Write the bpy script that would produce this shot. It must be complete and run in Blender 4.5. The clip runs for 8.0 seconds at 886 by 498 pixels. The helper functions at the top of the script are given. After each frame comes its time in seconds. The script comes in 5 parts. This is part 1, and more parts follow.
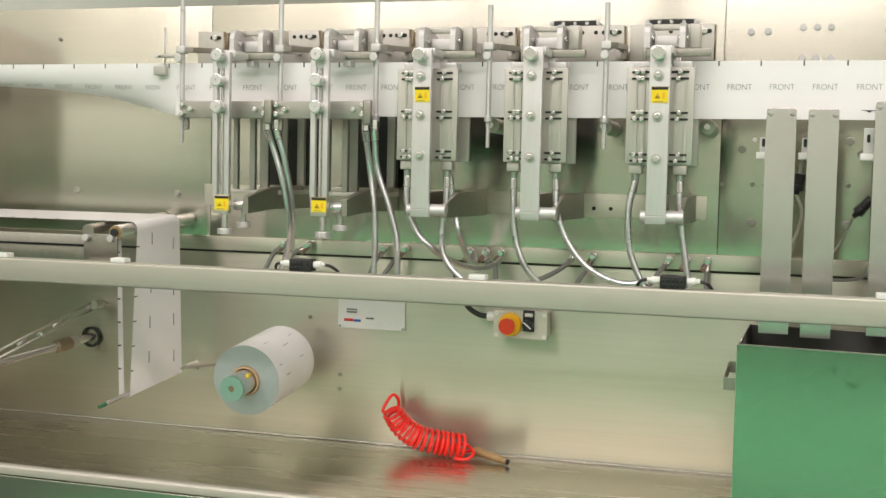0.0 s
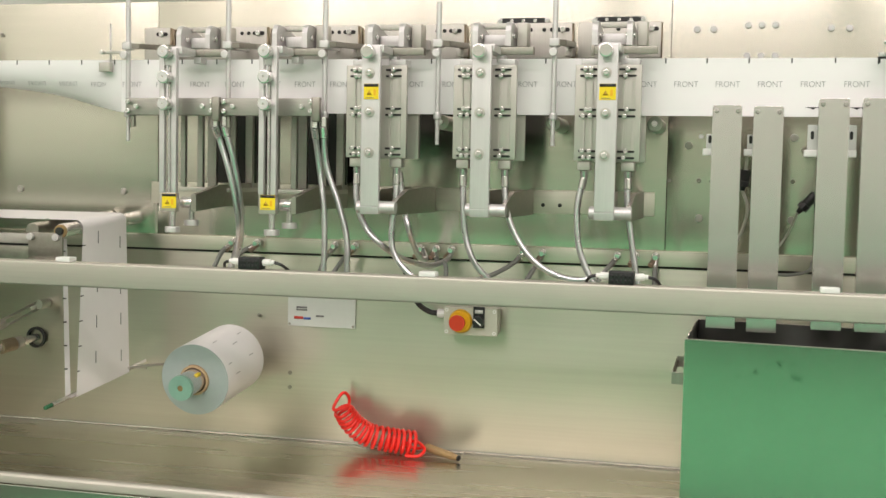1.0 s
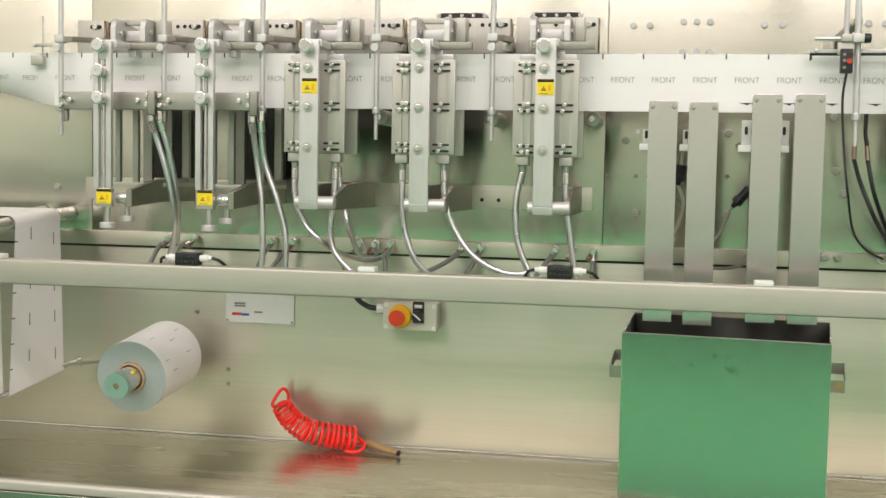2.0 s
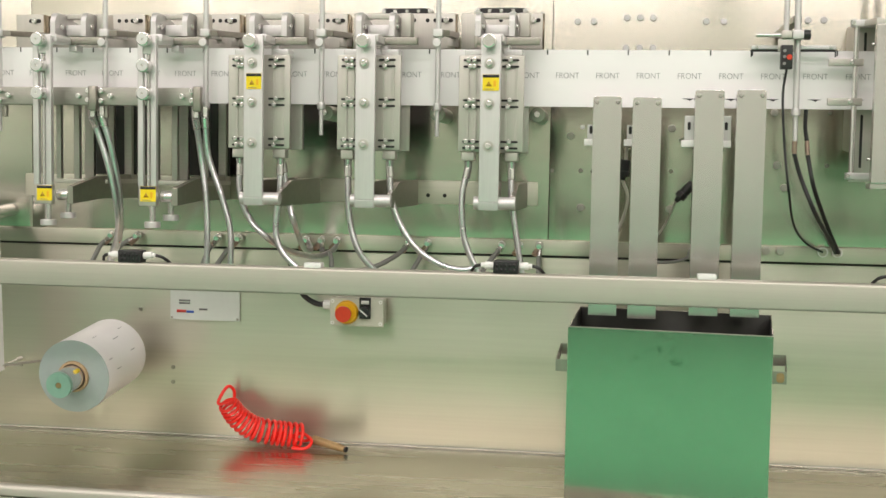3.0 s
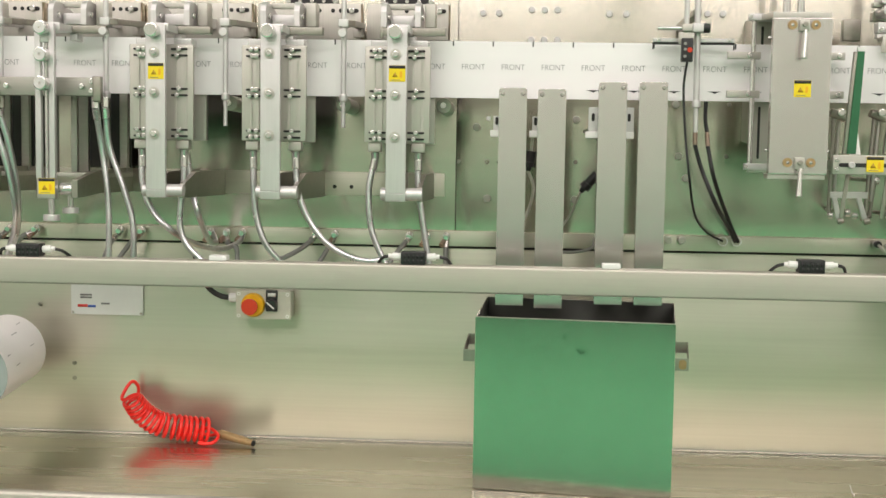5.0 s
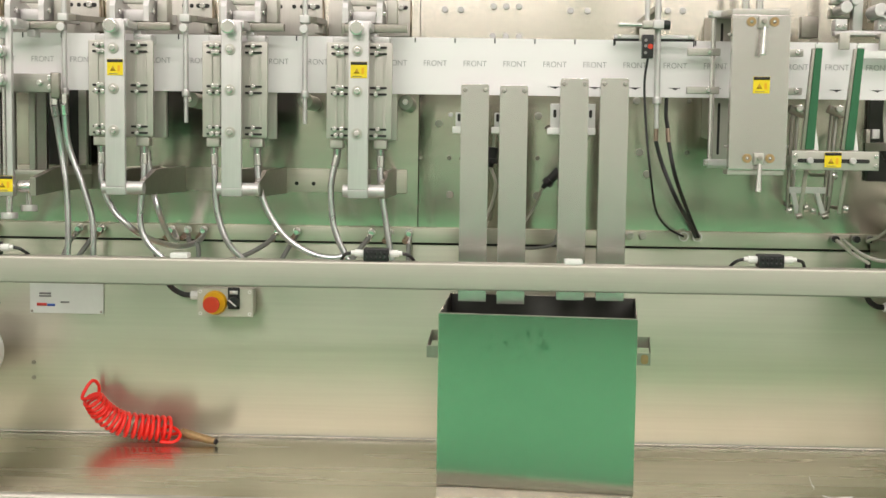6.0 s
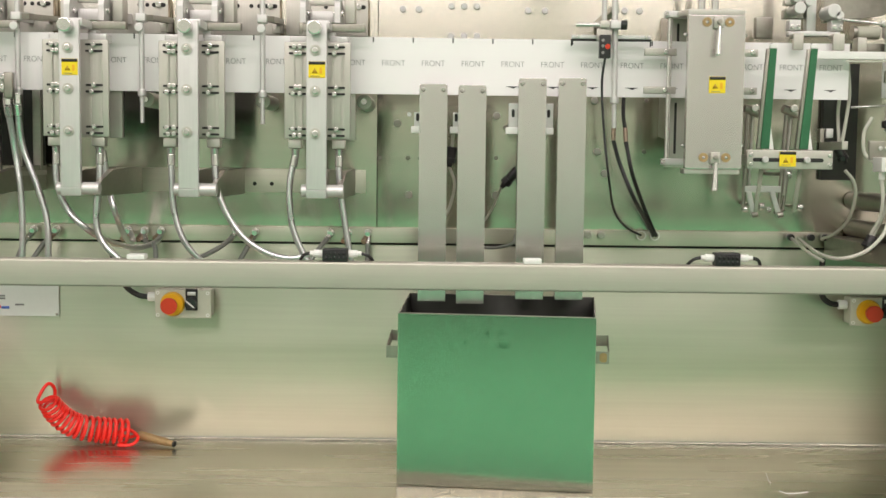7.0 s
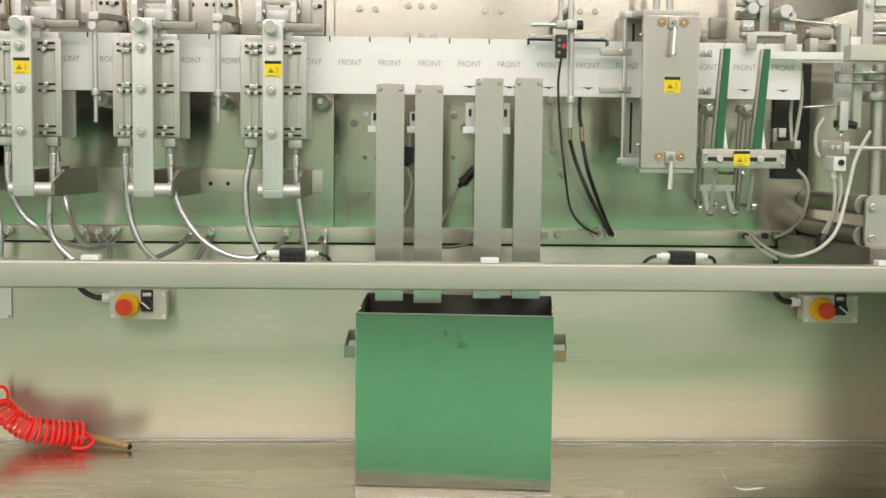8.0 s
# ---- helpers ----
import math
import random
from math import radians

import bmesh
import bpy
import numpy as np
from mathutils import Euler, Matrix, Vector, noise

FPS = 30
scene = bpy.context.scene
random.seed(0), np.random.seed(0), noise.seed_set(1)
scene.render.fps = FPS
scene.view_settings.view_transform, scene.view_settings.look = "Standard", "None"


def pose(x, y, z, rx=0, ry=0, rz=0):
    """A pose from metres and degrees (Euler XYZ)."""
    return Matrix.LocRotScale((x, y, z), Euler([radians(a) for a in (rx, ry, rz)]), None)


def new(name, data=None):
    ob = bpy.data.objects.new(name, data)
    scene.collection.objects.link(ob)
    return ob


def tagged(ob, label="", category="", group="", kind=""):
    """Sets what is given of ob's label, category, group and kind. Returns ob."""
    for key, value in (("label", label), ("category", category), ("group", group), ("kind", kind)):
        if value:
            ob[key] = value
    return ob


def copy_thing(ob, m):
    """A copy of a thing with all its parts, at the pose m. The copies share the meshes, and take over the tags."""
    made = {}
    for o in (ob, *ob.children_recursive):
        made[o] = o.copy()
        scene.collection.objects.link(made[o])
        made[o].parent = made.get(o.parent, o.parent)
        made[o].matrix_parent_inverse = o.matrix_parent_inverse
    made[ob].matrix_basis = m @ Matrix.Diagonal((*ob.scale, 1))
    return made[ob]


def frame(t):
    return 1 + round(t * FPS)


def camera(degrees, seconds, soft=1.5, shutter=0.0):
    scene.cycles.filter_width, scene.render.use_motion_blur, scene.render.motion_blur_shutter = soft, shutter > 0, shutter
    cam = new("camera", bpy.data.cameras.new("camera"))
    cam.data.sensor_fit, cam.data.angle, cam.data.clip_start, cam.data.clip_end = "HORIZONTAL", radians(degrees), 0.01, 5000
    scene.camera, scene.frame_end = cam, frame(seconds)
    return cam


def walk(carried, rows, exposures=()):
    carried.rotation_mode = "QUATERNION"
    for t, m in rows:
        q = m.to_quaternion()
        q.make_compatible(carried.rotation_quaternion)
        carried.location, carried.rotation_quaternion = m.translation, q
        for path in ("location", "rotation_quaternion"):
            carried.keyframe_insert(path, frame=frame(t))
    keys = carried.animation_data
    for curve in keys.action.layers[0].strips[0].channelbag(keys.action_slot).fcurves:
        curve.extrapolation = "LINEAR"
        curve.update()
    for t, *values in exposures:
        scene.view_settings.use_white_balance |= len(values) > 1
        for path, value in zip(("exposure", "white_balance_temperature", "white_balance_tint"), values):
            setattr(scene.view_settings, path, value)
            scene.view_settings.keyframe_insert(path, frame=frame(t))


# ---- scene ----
# ---- camera: a tripod pan from one spot in front of the machine ----
cam = camera(41.66, 8.0, soft=1.5)
EYE = 1.40
TURNS = [
    (0.0, 86.456, -1.247, 16.546),
    (0.5, 86.422, -1.197, 15.434),
    (1.0, 86.362, -1.100, 14.070),
    (1.5, 86.267, -1.115, 12.510),
    (3.0, 85.995, -0.956, 8.421),
    (3.5, 85.893, -0.918, 7.058),
    (4.0, 85.807, -0.856, 5.860),
    (4.5, 85.724, -0.883, 4.782),
    (6.0, 85.485, -0.778, 2.001),
    (6.5, 85.464, -0.683, 0.928),
    (7.0, 85.500, -0.662, -0.023),
    (7.5, 85.518, -0.638, -1.066),
    (8.0, 85.499, -0.603, -2.123),
]
walk(cam, [(t, pose(0, 0, EYE, rx, ry, rz)) for t, rx, ry, rz in TURNS])

# ---- light: the lamps of the production hall ----
world = bpy.data.worlds.new("hall_air")
world.use_nodes = True
scene.world = world
world.node_tree.nodes["Background"].inputs[0].default_value = (0.9, 0.95, 1.0, 1)
world.node_tree.nodes["Background"].inputs[1].default_value = 0.1
scene.view_settings.exposure = 0.0

LAMP_POWER = 24.5
for lx in (-3.6, -1.2, 1.2, 3.6):
    for ly, gain in ((-5.6, 0.55), (-3.6, 2.1), (-1.5, 2.1), (0.4, 1.1), (5.5, 1.4)):
        lamp = bpy.data.lights.new("ceiling_lamp", "AREA")
        lamp.shape, lamp.size, lamp.size_y, lamp.energy = "RECTANGLE", 2.2, 0.5, LAMP_POWER * gain
        lamp.color = (1.0, 0.862, 0.885)
        new("ceiling_lamp", lamp).matrix_world = pose(lx, ly, 4.2)


# ---- materials ----
def material(name):
    m = bpy.data.materials.new(name)
    m.use_nodes = True
    n = m.node_tree.nodes
    return m, n, m.node_tree.links, n["Principled BSDF"]


def surface(name, color, rough=0.5, metal=0.0, grain=(30, 30, 30), vary=0.12, bump=0.02, rough_vary=0.1, coat=0.0,
            blotch=2.5, anis=0.0, stretch=(1, 1, 1)):
    """Colour and roughness varied at two scales, with a fine relief. grain: noise scale along x, y, z."""
    m, n, l, b = material(name)
    co = n.new("ShaderNodeTexCoord")
    mp = n.new("ShaderNodeMapping")
    mp.inputs["Scale"].default_value = grain
    l.new(co.outputs["Object"], mp.inputs["Vector"])
    fine = n.new("ShaderNodeTexNoise")
    fine.inputs["Scale"].default_value, fine.inputs["Detail"].default_value = 1.0, 5
    l.new(mp.outputs[0], fine.inputs["Vector"])
    broad = n.new("ShaderNodeTexNoise")
    broad.inputs["Scale"].default_value, broad.inputs["Detail"].default_value = blotch, 4
    wide_map = n.new("ShaderNodeMapping")
    wide_map.inputs["Scale"].default_value = stretch
    l.new(co.outputs["Object"], wide_map.inputs["Vector"])
    l.new(wide_map.outputs[0], broad.inputs["Vector"])
    add = n.new("ShaderNodeMath")
    add.operation = "ADD"
    l.new(fine.outputs[0], add.inputs[0]), l.new(broad.outputs[0], add.inputs[1])
    ramp = n.new("ShaderNodeMapRange")
    ramp.inputs["From Min"].default_value, ramp.inputs["From Max"].default_value = 0.6, 1.4
    l.new(add.outputs[0], ramp.inputs["Value"])
    mix = n.new("ShaderNodeMix")
    mix.data_type = "RGBA"
    l.new(ramp.outputs[0], mix.inputs["Factor"])
    mix.inputs["A"].default_value = (*[c * (1 - vary) for c in color], 1)
    mix.inputs["B"].default_value = (*[min(1, c * (1 + vary)) for c in color], 1)
    l.new(mix.outputs["Result"], b.inputs["Base Color"])
    rr = n.new("ShaderNodeMapRange")
    rr.inputs["From Min"].default_value, rr.inputs["From Max"].default_value = 0.1, 0.9
    rr.inputs["To Min"].default_value, rr.inputs["To Max"].default_value = max(0.02, rough - rough_vary), min(1, rough + rough_vary)
    l.new(broad.outputs[0], rr.inputs["Value"])
    l.new(rr.outputs[0], b.inputs["Roughness"])
    b.inputs["Metallic"].default_value = metal
    b.inputs["Coat Weight"].default_value = coat
    b.inputs["Anisotropic"].default_value = anis
    if bump:
        bp = n.new("ShaderNodeBump")
        bp.inputs["Strength"].default_value, bp.inputs["Distance"].default_value = 1.0, bump * 0.01
        l.new(fine.outputs[0], bp.inputs["Height"])
        l.new(bp.outputs[0], b.inputs["Normal"])
    return m


STEEL_WALL = surface("brushed_wall_steel", (0.57, 0.555, 0.465), 0.33, 1.0, (2, 60, 150), 0.06, 0.0, 0.09, blotch=1.6, anis=0.8, stretch=(0.5, 1, 5))
STEEL_BACK = surface("polished_back_steel", (0.60, 0.57, 0.49), 0.19, 1.0, (2, 60, 150), 0.06, 0.0, 0.06, blotch=1.6, anis=0.85, stretch=(0.5, 1, 5))
# the walls are brushed lengthwise, so their reflections smear up and down
for wall_steel in (STEEL_WALL, STEEL_BACK):
    wall_nodes = wall_steel.node_tree.nodes
    upright = wall_nodes.new("ShaderNodeCombineXYZ")
    upright.inputs[2].default_value = 1.0
    wall_steel.node_tree.links.new(upright.outputs[0], wall_nodes["Principled BSDF"].inputs["Tangent"])
STEEL_TRAY = surface("brushed_tray_steel", (0.60, 0.56, 0.455), 0.27, 1.0, (1.5, 45, 60), 0.10, 0.0, 0.08, blotch=1.4, stretch=(0.8, 9, 1))
STEEL_RAIL = surface("satin_rail_steel", (0.53, 0.505, 0.435), 0.50, 0.65, (3, 260, 260), 0.05, 0.01, 0.05)
STEEL_BIN = surface("bin_sheet_steel", (0.77, 0.75, 0.68), 0.16, 1, (160, 160, 3), 0.03, 0.002, 0.03, blotch=3)
STEEL_CHUTE = surface("chute_sheet_steel", (0.70, 0.665, 0.65), 0.22, 0.95, (420, 160, 5), 0.035, 0.0, 0.08, blotch=14)
STEEL_PLATE = surface("ground_plate_steel", (0.54, 0.52, 0.47), 0.42, 0.75, (260, 160, 6), 0.07, 0.002, 0.08, blotch=14)
STEEL_ARM = surface("satin_bar_steel", (0.66, 0.645, 0.63), 0.45, 0.6, (300, 200, 8), 0.06, 0.003, 0.08, blotch=14)
# darker steel; the brackets' shade is put into its colour
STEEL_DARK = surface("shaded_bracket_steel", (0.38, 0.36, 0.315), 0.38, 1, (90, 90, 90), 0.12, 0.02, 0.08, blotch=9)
CHROME = surface("polished_steel", (0.70, 0.685, 0.66), 0.20, 0.85, (60, 60, 60), 0.05, 0.0, 0.05, blotch=12)
BRAID = surface("braided_hose_steel", (0.76, 0.75, 0.77), 0.30, 0.95, (500, 500, 500), 0.25, 0.03, 0.06, blotch=20)
FILM = surface("white_laminate_film", (0.90, 0.885, 0.87), 0.35, 0, (8, 30, 30), 0.02, 0.02, 0.06, blotch=5)
INK = surface("grey_print_ink", (0.20, 0.20, 0.195), 0.5, 0, (200, 200, 200), 0.1, 0)
INK_DARK = surface("black_print_ink", (0.03, 0.03, 0.03), 0.5, 0, (200, 200, 200), 0.1, 0)
BLACK = surface("black_plastic", (0.018, 0.018, 0.018), 0.38, 0, (120, 120, 120), 0.2, 0.01)
RUBBER = surface("black_cable_rubber", (0.022, 0.022, 0.022), 0.5, 0, (120, 120, 120), 0.2, 0.01)
VOID = surface("dark_slot", (0.02, 0.02, 0.018), 0.7, 0, (50, 50, 50), 0.2, 0)
SIGN_GREY = surface("pale_grey_sign", (0.62, 0.64, 0.60), 0.4, 0, (90, 90, 90), 0.03, 0)
WHITE_PLASTIC = surface("white_nylon", (0.82, 0.82, 0.78), 0.4, 0, (90, 90, 90), 0.03, 0.01)
CREAM = surface("cream_plastic_box", (0.55, 0.55, 0.45), 0.45, 0, (120, 120, 120), 0.05, 0.01)
YELLOW = surface("yellow_plastic", (0.82, 0.45, 0.01), 0.4, 0, (90, 90, 90), 0.05, 0)
STICKER = surface("yellow_sticker", (0.86, 0.66, 0.01), 0.45, 0, (90, 90, 90), 0.04, 0)
RED = surface("red_button_plastic", (0.60, 0.045, 0.015), 0.35, 0, (90, 90, 90), 0.06, 0)
HOSE_RED = surface("red_polyurethane", (0.95, 0.03, 0.02), 0.3, 0, (90, 90, 90), 0.05, 0)
BRASS = surface("worn_brass", (0.42, 0.29, 0.14), 0.5, 0.6, (120, 120, 120), 0.2, 0.02)
BRONZED = surface("bronzed_plate_edge", (0.40, 0.33, 0.24), 0.45, 1, (120, 120, 120), 0.2, 0.02)
STEEL_JAW = surface("dull_jaw_steel", (0.43, 0.415, 0.375), 0.45, 1, (8, 200, 260), 0.1, 0.015, 0.07, blotch=9)
COPPER = surface("copper_ferrule", (0.50, 0.37, 0.30), 0.35, 1, (120, 120, 120), 0.1, 0)
GREEN_BELT = surface("green_felt_belt", (0.035, 0.155, 0.068), 0.8, 0, (400, 400, 400), 0.18, 0.05)
PALE_GREEN = surface("pale_grey_green_plastic", (0.52, 0.57, 0.49), 0.4, 0, (90, 90, 90), 0.05, 0.01)
OCHRE = surface("ochre_print_ink", (0.45, 0.28, 0.01), 0.5, 0, (200, 200, 200), 0.1, 0)
TEAL = surface("pale_green_cap", (0.26, 0.46, 0.36), 0.4, 0, (90, 90, 90), 0.06, 0.01)
CARD = surface("brown_cardboard_core", (0.45, 0.32, 0.18), 0.8, 0, (90, 90, 90), 0.12, 0.02)
TAPE = surface("yellow_tape", (0.75, 0.55, 0.03), 0.5, 0, (90, 90, 90), 0.06, 0)
ROLL_SIDE = surface("wound_film_edge", (0.36, 0.42, 0.40), 0.35, 0, (60, 60, 60), 0.06, 0.01)
FLOOR = surface("green_epoxy_floor", (0.165, 0.53, 0.275), 0.8, 0, (5, 5, 5), 0.06, 0.0, 0.08, blotch=0.7)
FLOOR.node_tree.nodes["Principled BSDF"].inputs["Specular IOR Level"].default_value = 0.06
# the dimmer light on the floor by the machine, put into its colour
NEAR_FLOOR_DARK = surface("near_floor_dark", (0.050, 0.105, 0.066), 0.8, 0, (60, 60, 60), 0.12, 0.02)
HALL = surface("painted_hall_wall", (0.60, 0.575, 0.53), 0.7, 0, (6, 6, 6), 0.03, 0.02)
HALL_SIDE = surface("white_side_wall_paint", (0.80, 0.78, 0.73), 0.7, 0, (6, 6, 6), 0.03, 0.02)
DARK_BAND = surface("dark_band_paint", (0.10, 0.11, 0.09), 0.6, 0, (6, 6, 6), 0.05, 0.02)
CEIL = surface("painted_hall_ceiling", (0.72, 0.69, 0.64), 0.8, 0, (6, 6, 6), 0.03, 0.02)
# near-black that stands in for shade in the bin and behind the stations
DARK_FILL = surface("dark_fill", (0.035, 0.037, 0.030), 0.55, 0.0, (30, 30, 30), 0.3, 0.02)
BLUE_INK = surface("blue_print_ink", (0.05, 0.12, 0.45), 0.5, 0, (200, 200, 200), 0.1, 0)
RED_INK = surface("red_print_ink", (0.6, 0.05, 0.04), 0.5, 0, (200, 200, 200), 0.1, 0)
TUBE_CLEAR = surface("milky_air_tube", (0.56, 0.56, 0.48), 0.18, 0, (90, 90, 90), 0.05, 0)
WIRE = surface("grey_wire", (0.25, 0.25, 0.23), 0.5, 0, (90, 90, 90), 0.05, 0)


# faint dark finger smudges on the front of the bin
sm_n, sm_l = STEEL_BIN.node_tree.nodes, STEEL_BIN.node_tree.links
sm_b = sm_n["Principled BSDF"]
sm_co = sm_n.new("ShaderNodeTexCoord")
sm_map = sm_n.new("ShaderNodeMapping")
sm_map.inputs["Location"].default_value, sm_map.inputs["Scale"].default_value = (0.25, 0, -4.86), (7.5, 0.0, 17.0)
sm_l.new(sm_co.outputs["Object"], sm_map.inputs["Vector"])
sm_len = sm_n.new("ShaderNodeVectorMath")
sm_len.operation = "LENGTH"
sm_l.new(sm_map.outputs[0], sm_len.inputs[0])
sm_area = sm_n.new("ShaderNodeMapRange")
sm_area.inputs["From Min"].default_value, sm_area.inputs["From Max"].default_value = 1.0, 0.3
sm_l.new(sm_len.outputs["Value"], sm_area.inputs["Value"])
sm_noise = sm_n.new("ShaderNodeTexNoise")
sm_noise.inputs["Scale"].default_value, sm_noise.inputs["Detail"].default_value = 48.0, 2
sm_l.new(sm_co.outputs["Object"], sm_noise.inputs["Vector"])
sm_spot = sm_n.new("ShaderNodeMapRange")
sm_spot.inputs["From Min"].default_value, sm_spot.inputs["From Max"].default_value = 0.56, 0.74
sm_l.new(sm_noise.outputs[0], sm_spot.inputs["Value"])
sm_mul = sm_n.new("ShaderNodeMath")
sm_mul.operation = "MULTIPLY"
sm_l.new(sm_area.outputs[0], sm_mul.inputs[0]), sm_l.new(sm_spot.outputs[0], sm_mul.inputs[1])
sm_mix = sm_n.new("ShaderNodeMix")
sm_mix.data_type = "RGBA"
sm_mix.inputs["B"].default_value = (0.30, 0.30, 0.26, 1)
sm_l.new(sm_b.inputs["Base Color"].links[0].from_socket, sm_mix.inputs["A"])
sm_l.new(sm_mul.outputs[0], sm_mix.inputs["Factor"])
sm_l.new(sm_mix.outputs["Result"], sm_b.inputs["Base Color"])


# ---- building helpers ----
def thing(name, at, label, category, group="", kind=""):
    return_ob = new(name)
    return_ob.location = at
    return_ob.empty_display_size = 0.05
    return tagged(return_ob, label, category, group, kind)


def root_place(ob):
    while ob.parent:
        ob = ob.parent
    return Vector(ob.location)


# carriers that reach back to the casing rise a little towards it
LEAN = {"lug": 0.06, "lug_pin": 0.06, "carrier_block": 0.06, "hinge_bar": 0.06, "end_block": 0.06, "link_arm": 0.09, "link_hook": 0.09,
        "cover_side": 0.09, "cover_top": 0.09, "cover_lip": 0.09, "wall_block": 0.09, "web_roller": 0.06}


def part(name, bm, mat, parent=None, label="", smooth=35):
    """One mesh object, its geometry given in world places, under a thing or a part."""
    if parent:
        base = root_place(parent)
        slope = LEAN.get(name, 0.0)
        for v in bm.verts:
            v.co = v.co - base
            v.co.z += slope * max(0.0, v.co.y)
    bmesh.ops.recalc_face_normals(bm, faces=bm.faces)
    # edges stay sharp at corners and where a narrow bevel meets a broad flat face
    bm.normal_update()
    keep = []
    for e in bm.edges:
        f = e.link_faces
        turn = e.calc_face_angle(0) if len(f) == 2 else 0
        areas = sorted(g.calc_area() for g in f) if len(f) == 2 else (1, 1)
        keep.append(turn > radians(smooth) or (turn > radians(3) and areas[1] > 3 * areas[0]))
    me = bpy.data.meshes.new(name)
    bm.to_mesh(me)
    bm.free()
    me.materials.append(mat)
    if smooth:
        me.polygons.foreach_set("use_smooth", [True] * len(me.polygons))
        sharp = me.attributes.new("sharp_edge", "BOOLEAN", "EDGE")
        sharp.data.foreach_set("value", keep)
    ob = new(name, me)
    if parent:
        ob.parent = parent
    if label:
        tagged(ob, label)
    return ob


def B(x0, x1, y0, y1, z0, z1, bevel=0.0, bm=None, turn=None):
    """A box between two corners with softened edges; turn: a matrix about its centre."""
    bm = bm or bmesh.new()
    c = Vector(((x0 + x1) / 2, (y0 + y1) / 2, (z0 + z1) / 2))
    m = Matrix.Translation(c) @ (turn or Matrix()) @ Matrix.Diagonal((abs(x1 - x0), abs(y1 - y0), abs(z1 - z0), 1))
    v = bmesh.ops.create_cube(bm, size=1, matrix=m)["verts"]
    if bevel:
        edges = list({e for w in v for e in w.link_edges})
        bmesh.ops.bevel(bm, geom=edges, offset=bevel, segments=2, profile=0.7, affect="EDGES")
    return bm


def C(p, q, r, seg=20, r2=None, bm=None, bevel=0.0):
    """A round bar from p to q."""
    bm = bm or bmesh.new()
    p, q = Vector(p), Vector(q)
    m = Matrix.Translation((p + q) / 2) @ (q - p).to_track_quat("Z", "Y").to_matrix().to_4x4()
    v = bmesh.ops.create_cone(bm, cap_ends=True, segments=seg, radius1=r, radius2=r if r2 is None else r2, depth=(q - p).length, matrix=m)["verts"]
    if bevel:
        inner = set(v)
        edges = [e for e in {e for w in v for e in w.link_edges} if any(len(f.verts) > 4 for f in e.link_faces)]
        bmesh.ops.bevel(bm, geom=edges, offset=bevel, segments=2, profile=0.6, affect="EDGES")
    return bm


def ring(p, q, r, r_in, seg=28, bm=None):
    """A tube with an open bore from p to q."""
    bm = bm or bmesh.new()
    p, q = Vector(p), Vector(q)
    m = (q - p).to_track_quat("Z", "Y").to_matrix()
    rows = []
    for c, rad in ((p, r_in), (p, r), (q, r), (q, r_in)):
        rows.append([bm.verts.new(c + m @ Vector((rad * math.cos(2 * math.pi * i / seg), rad * math.sin(2 * math.pi * i / seg), 0))) for i in range(seg)])
    for a, b in zip(rows, rows[1:] + rows[:1]):
        for i in range(seg):
            bm.faces.new((a[i], a[(i + 1) % seg], b[(i + 1) % seg], b[i]))
    return bm


def prism(points, axis, a, b, bevel=0.0, bm=None):
    """A flat outline, given in the two other axes, made thick along axis ('x', 'y' or 'z') from a to b."""
    bm = bm or bmesh.new()
    put = {"x": lambda u, v, w: (w, u, v), "y": lambda u, v, w: (u, w, v), "z": lambda u, v, w: (u, v, w)}[axis]
    lo = [bm.verts.new(put(u, v, a)) for u, v in points]
    hi = [bm.verts.new(put(u, v, b)) for u, v in points]
    faces = [bm.faces.new(lo), bm.faces.new(hi[::-1])]
    for i in range(len(points)):
        j = (i + 1) % len(points)
        faces.append(bm.faces.new((lo[i], hi[i], hi[j], lo[j])))
    if bevel:
        bmesh.ops.bevel(bm, geom=list({e for f in faces for e in f.edges}), offset=bevel, segments=2, profile=0.7, affect="EDGES")
    return bm


def slot_outline(cx, cz, w, h, r=None, n=6):
    """A rounded rectangle as points; w and h its full size."""
    r = min(w, h) / 2 if r is None else r
    pts = []
    for sx, sz, a0 in ((1, 1, 0), (-1, 1, 90), (-1, -1, 180), (1, -1, 270)):
        for k in range(n + 1):
            a = radians(a0 + 90 * k / n)
            pts.append((cx + sx * (w / 2 - r) + r * math.cos(a), cz + sz * (h / 2 - r) + r * math.sin(a)))
    return pts


def smooth_path(points, steps=10):
    """A Catmull-Rom path through a few places."""
    p = [Vector(q) for q in points]
    p = [2 * p[0] - p[1]] + p + [2 * p[-1] - p[-2]]
    out = []
    for a, b, c, d in zip(p, p[1:], p[2:], p[3:]):
        for i in range(steps):
            t = i / steps
            out.append(0.5 * (2 * b + (c - a) * t + (2 * a - 5 * b + 4 * c - d) * t * t + (3 * b - a - 3 * c + d) * t ** 3))
    return out + [p[-2]]


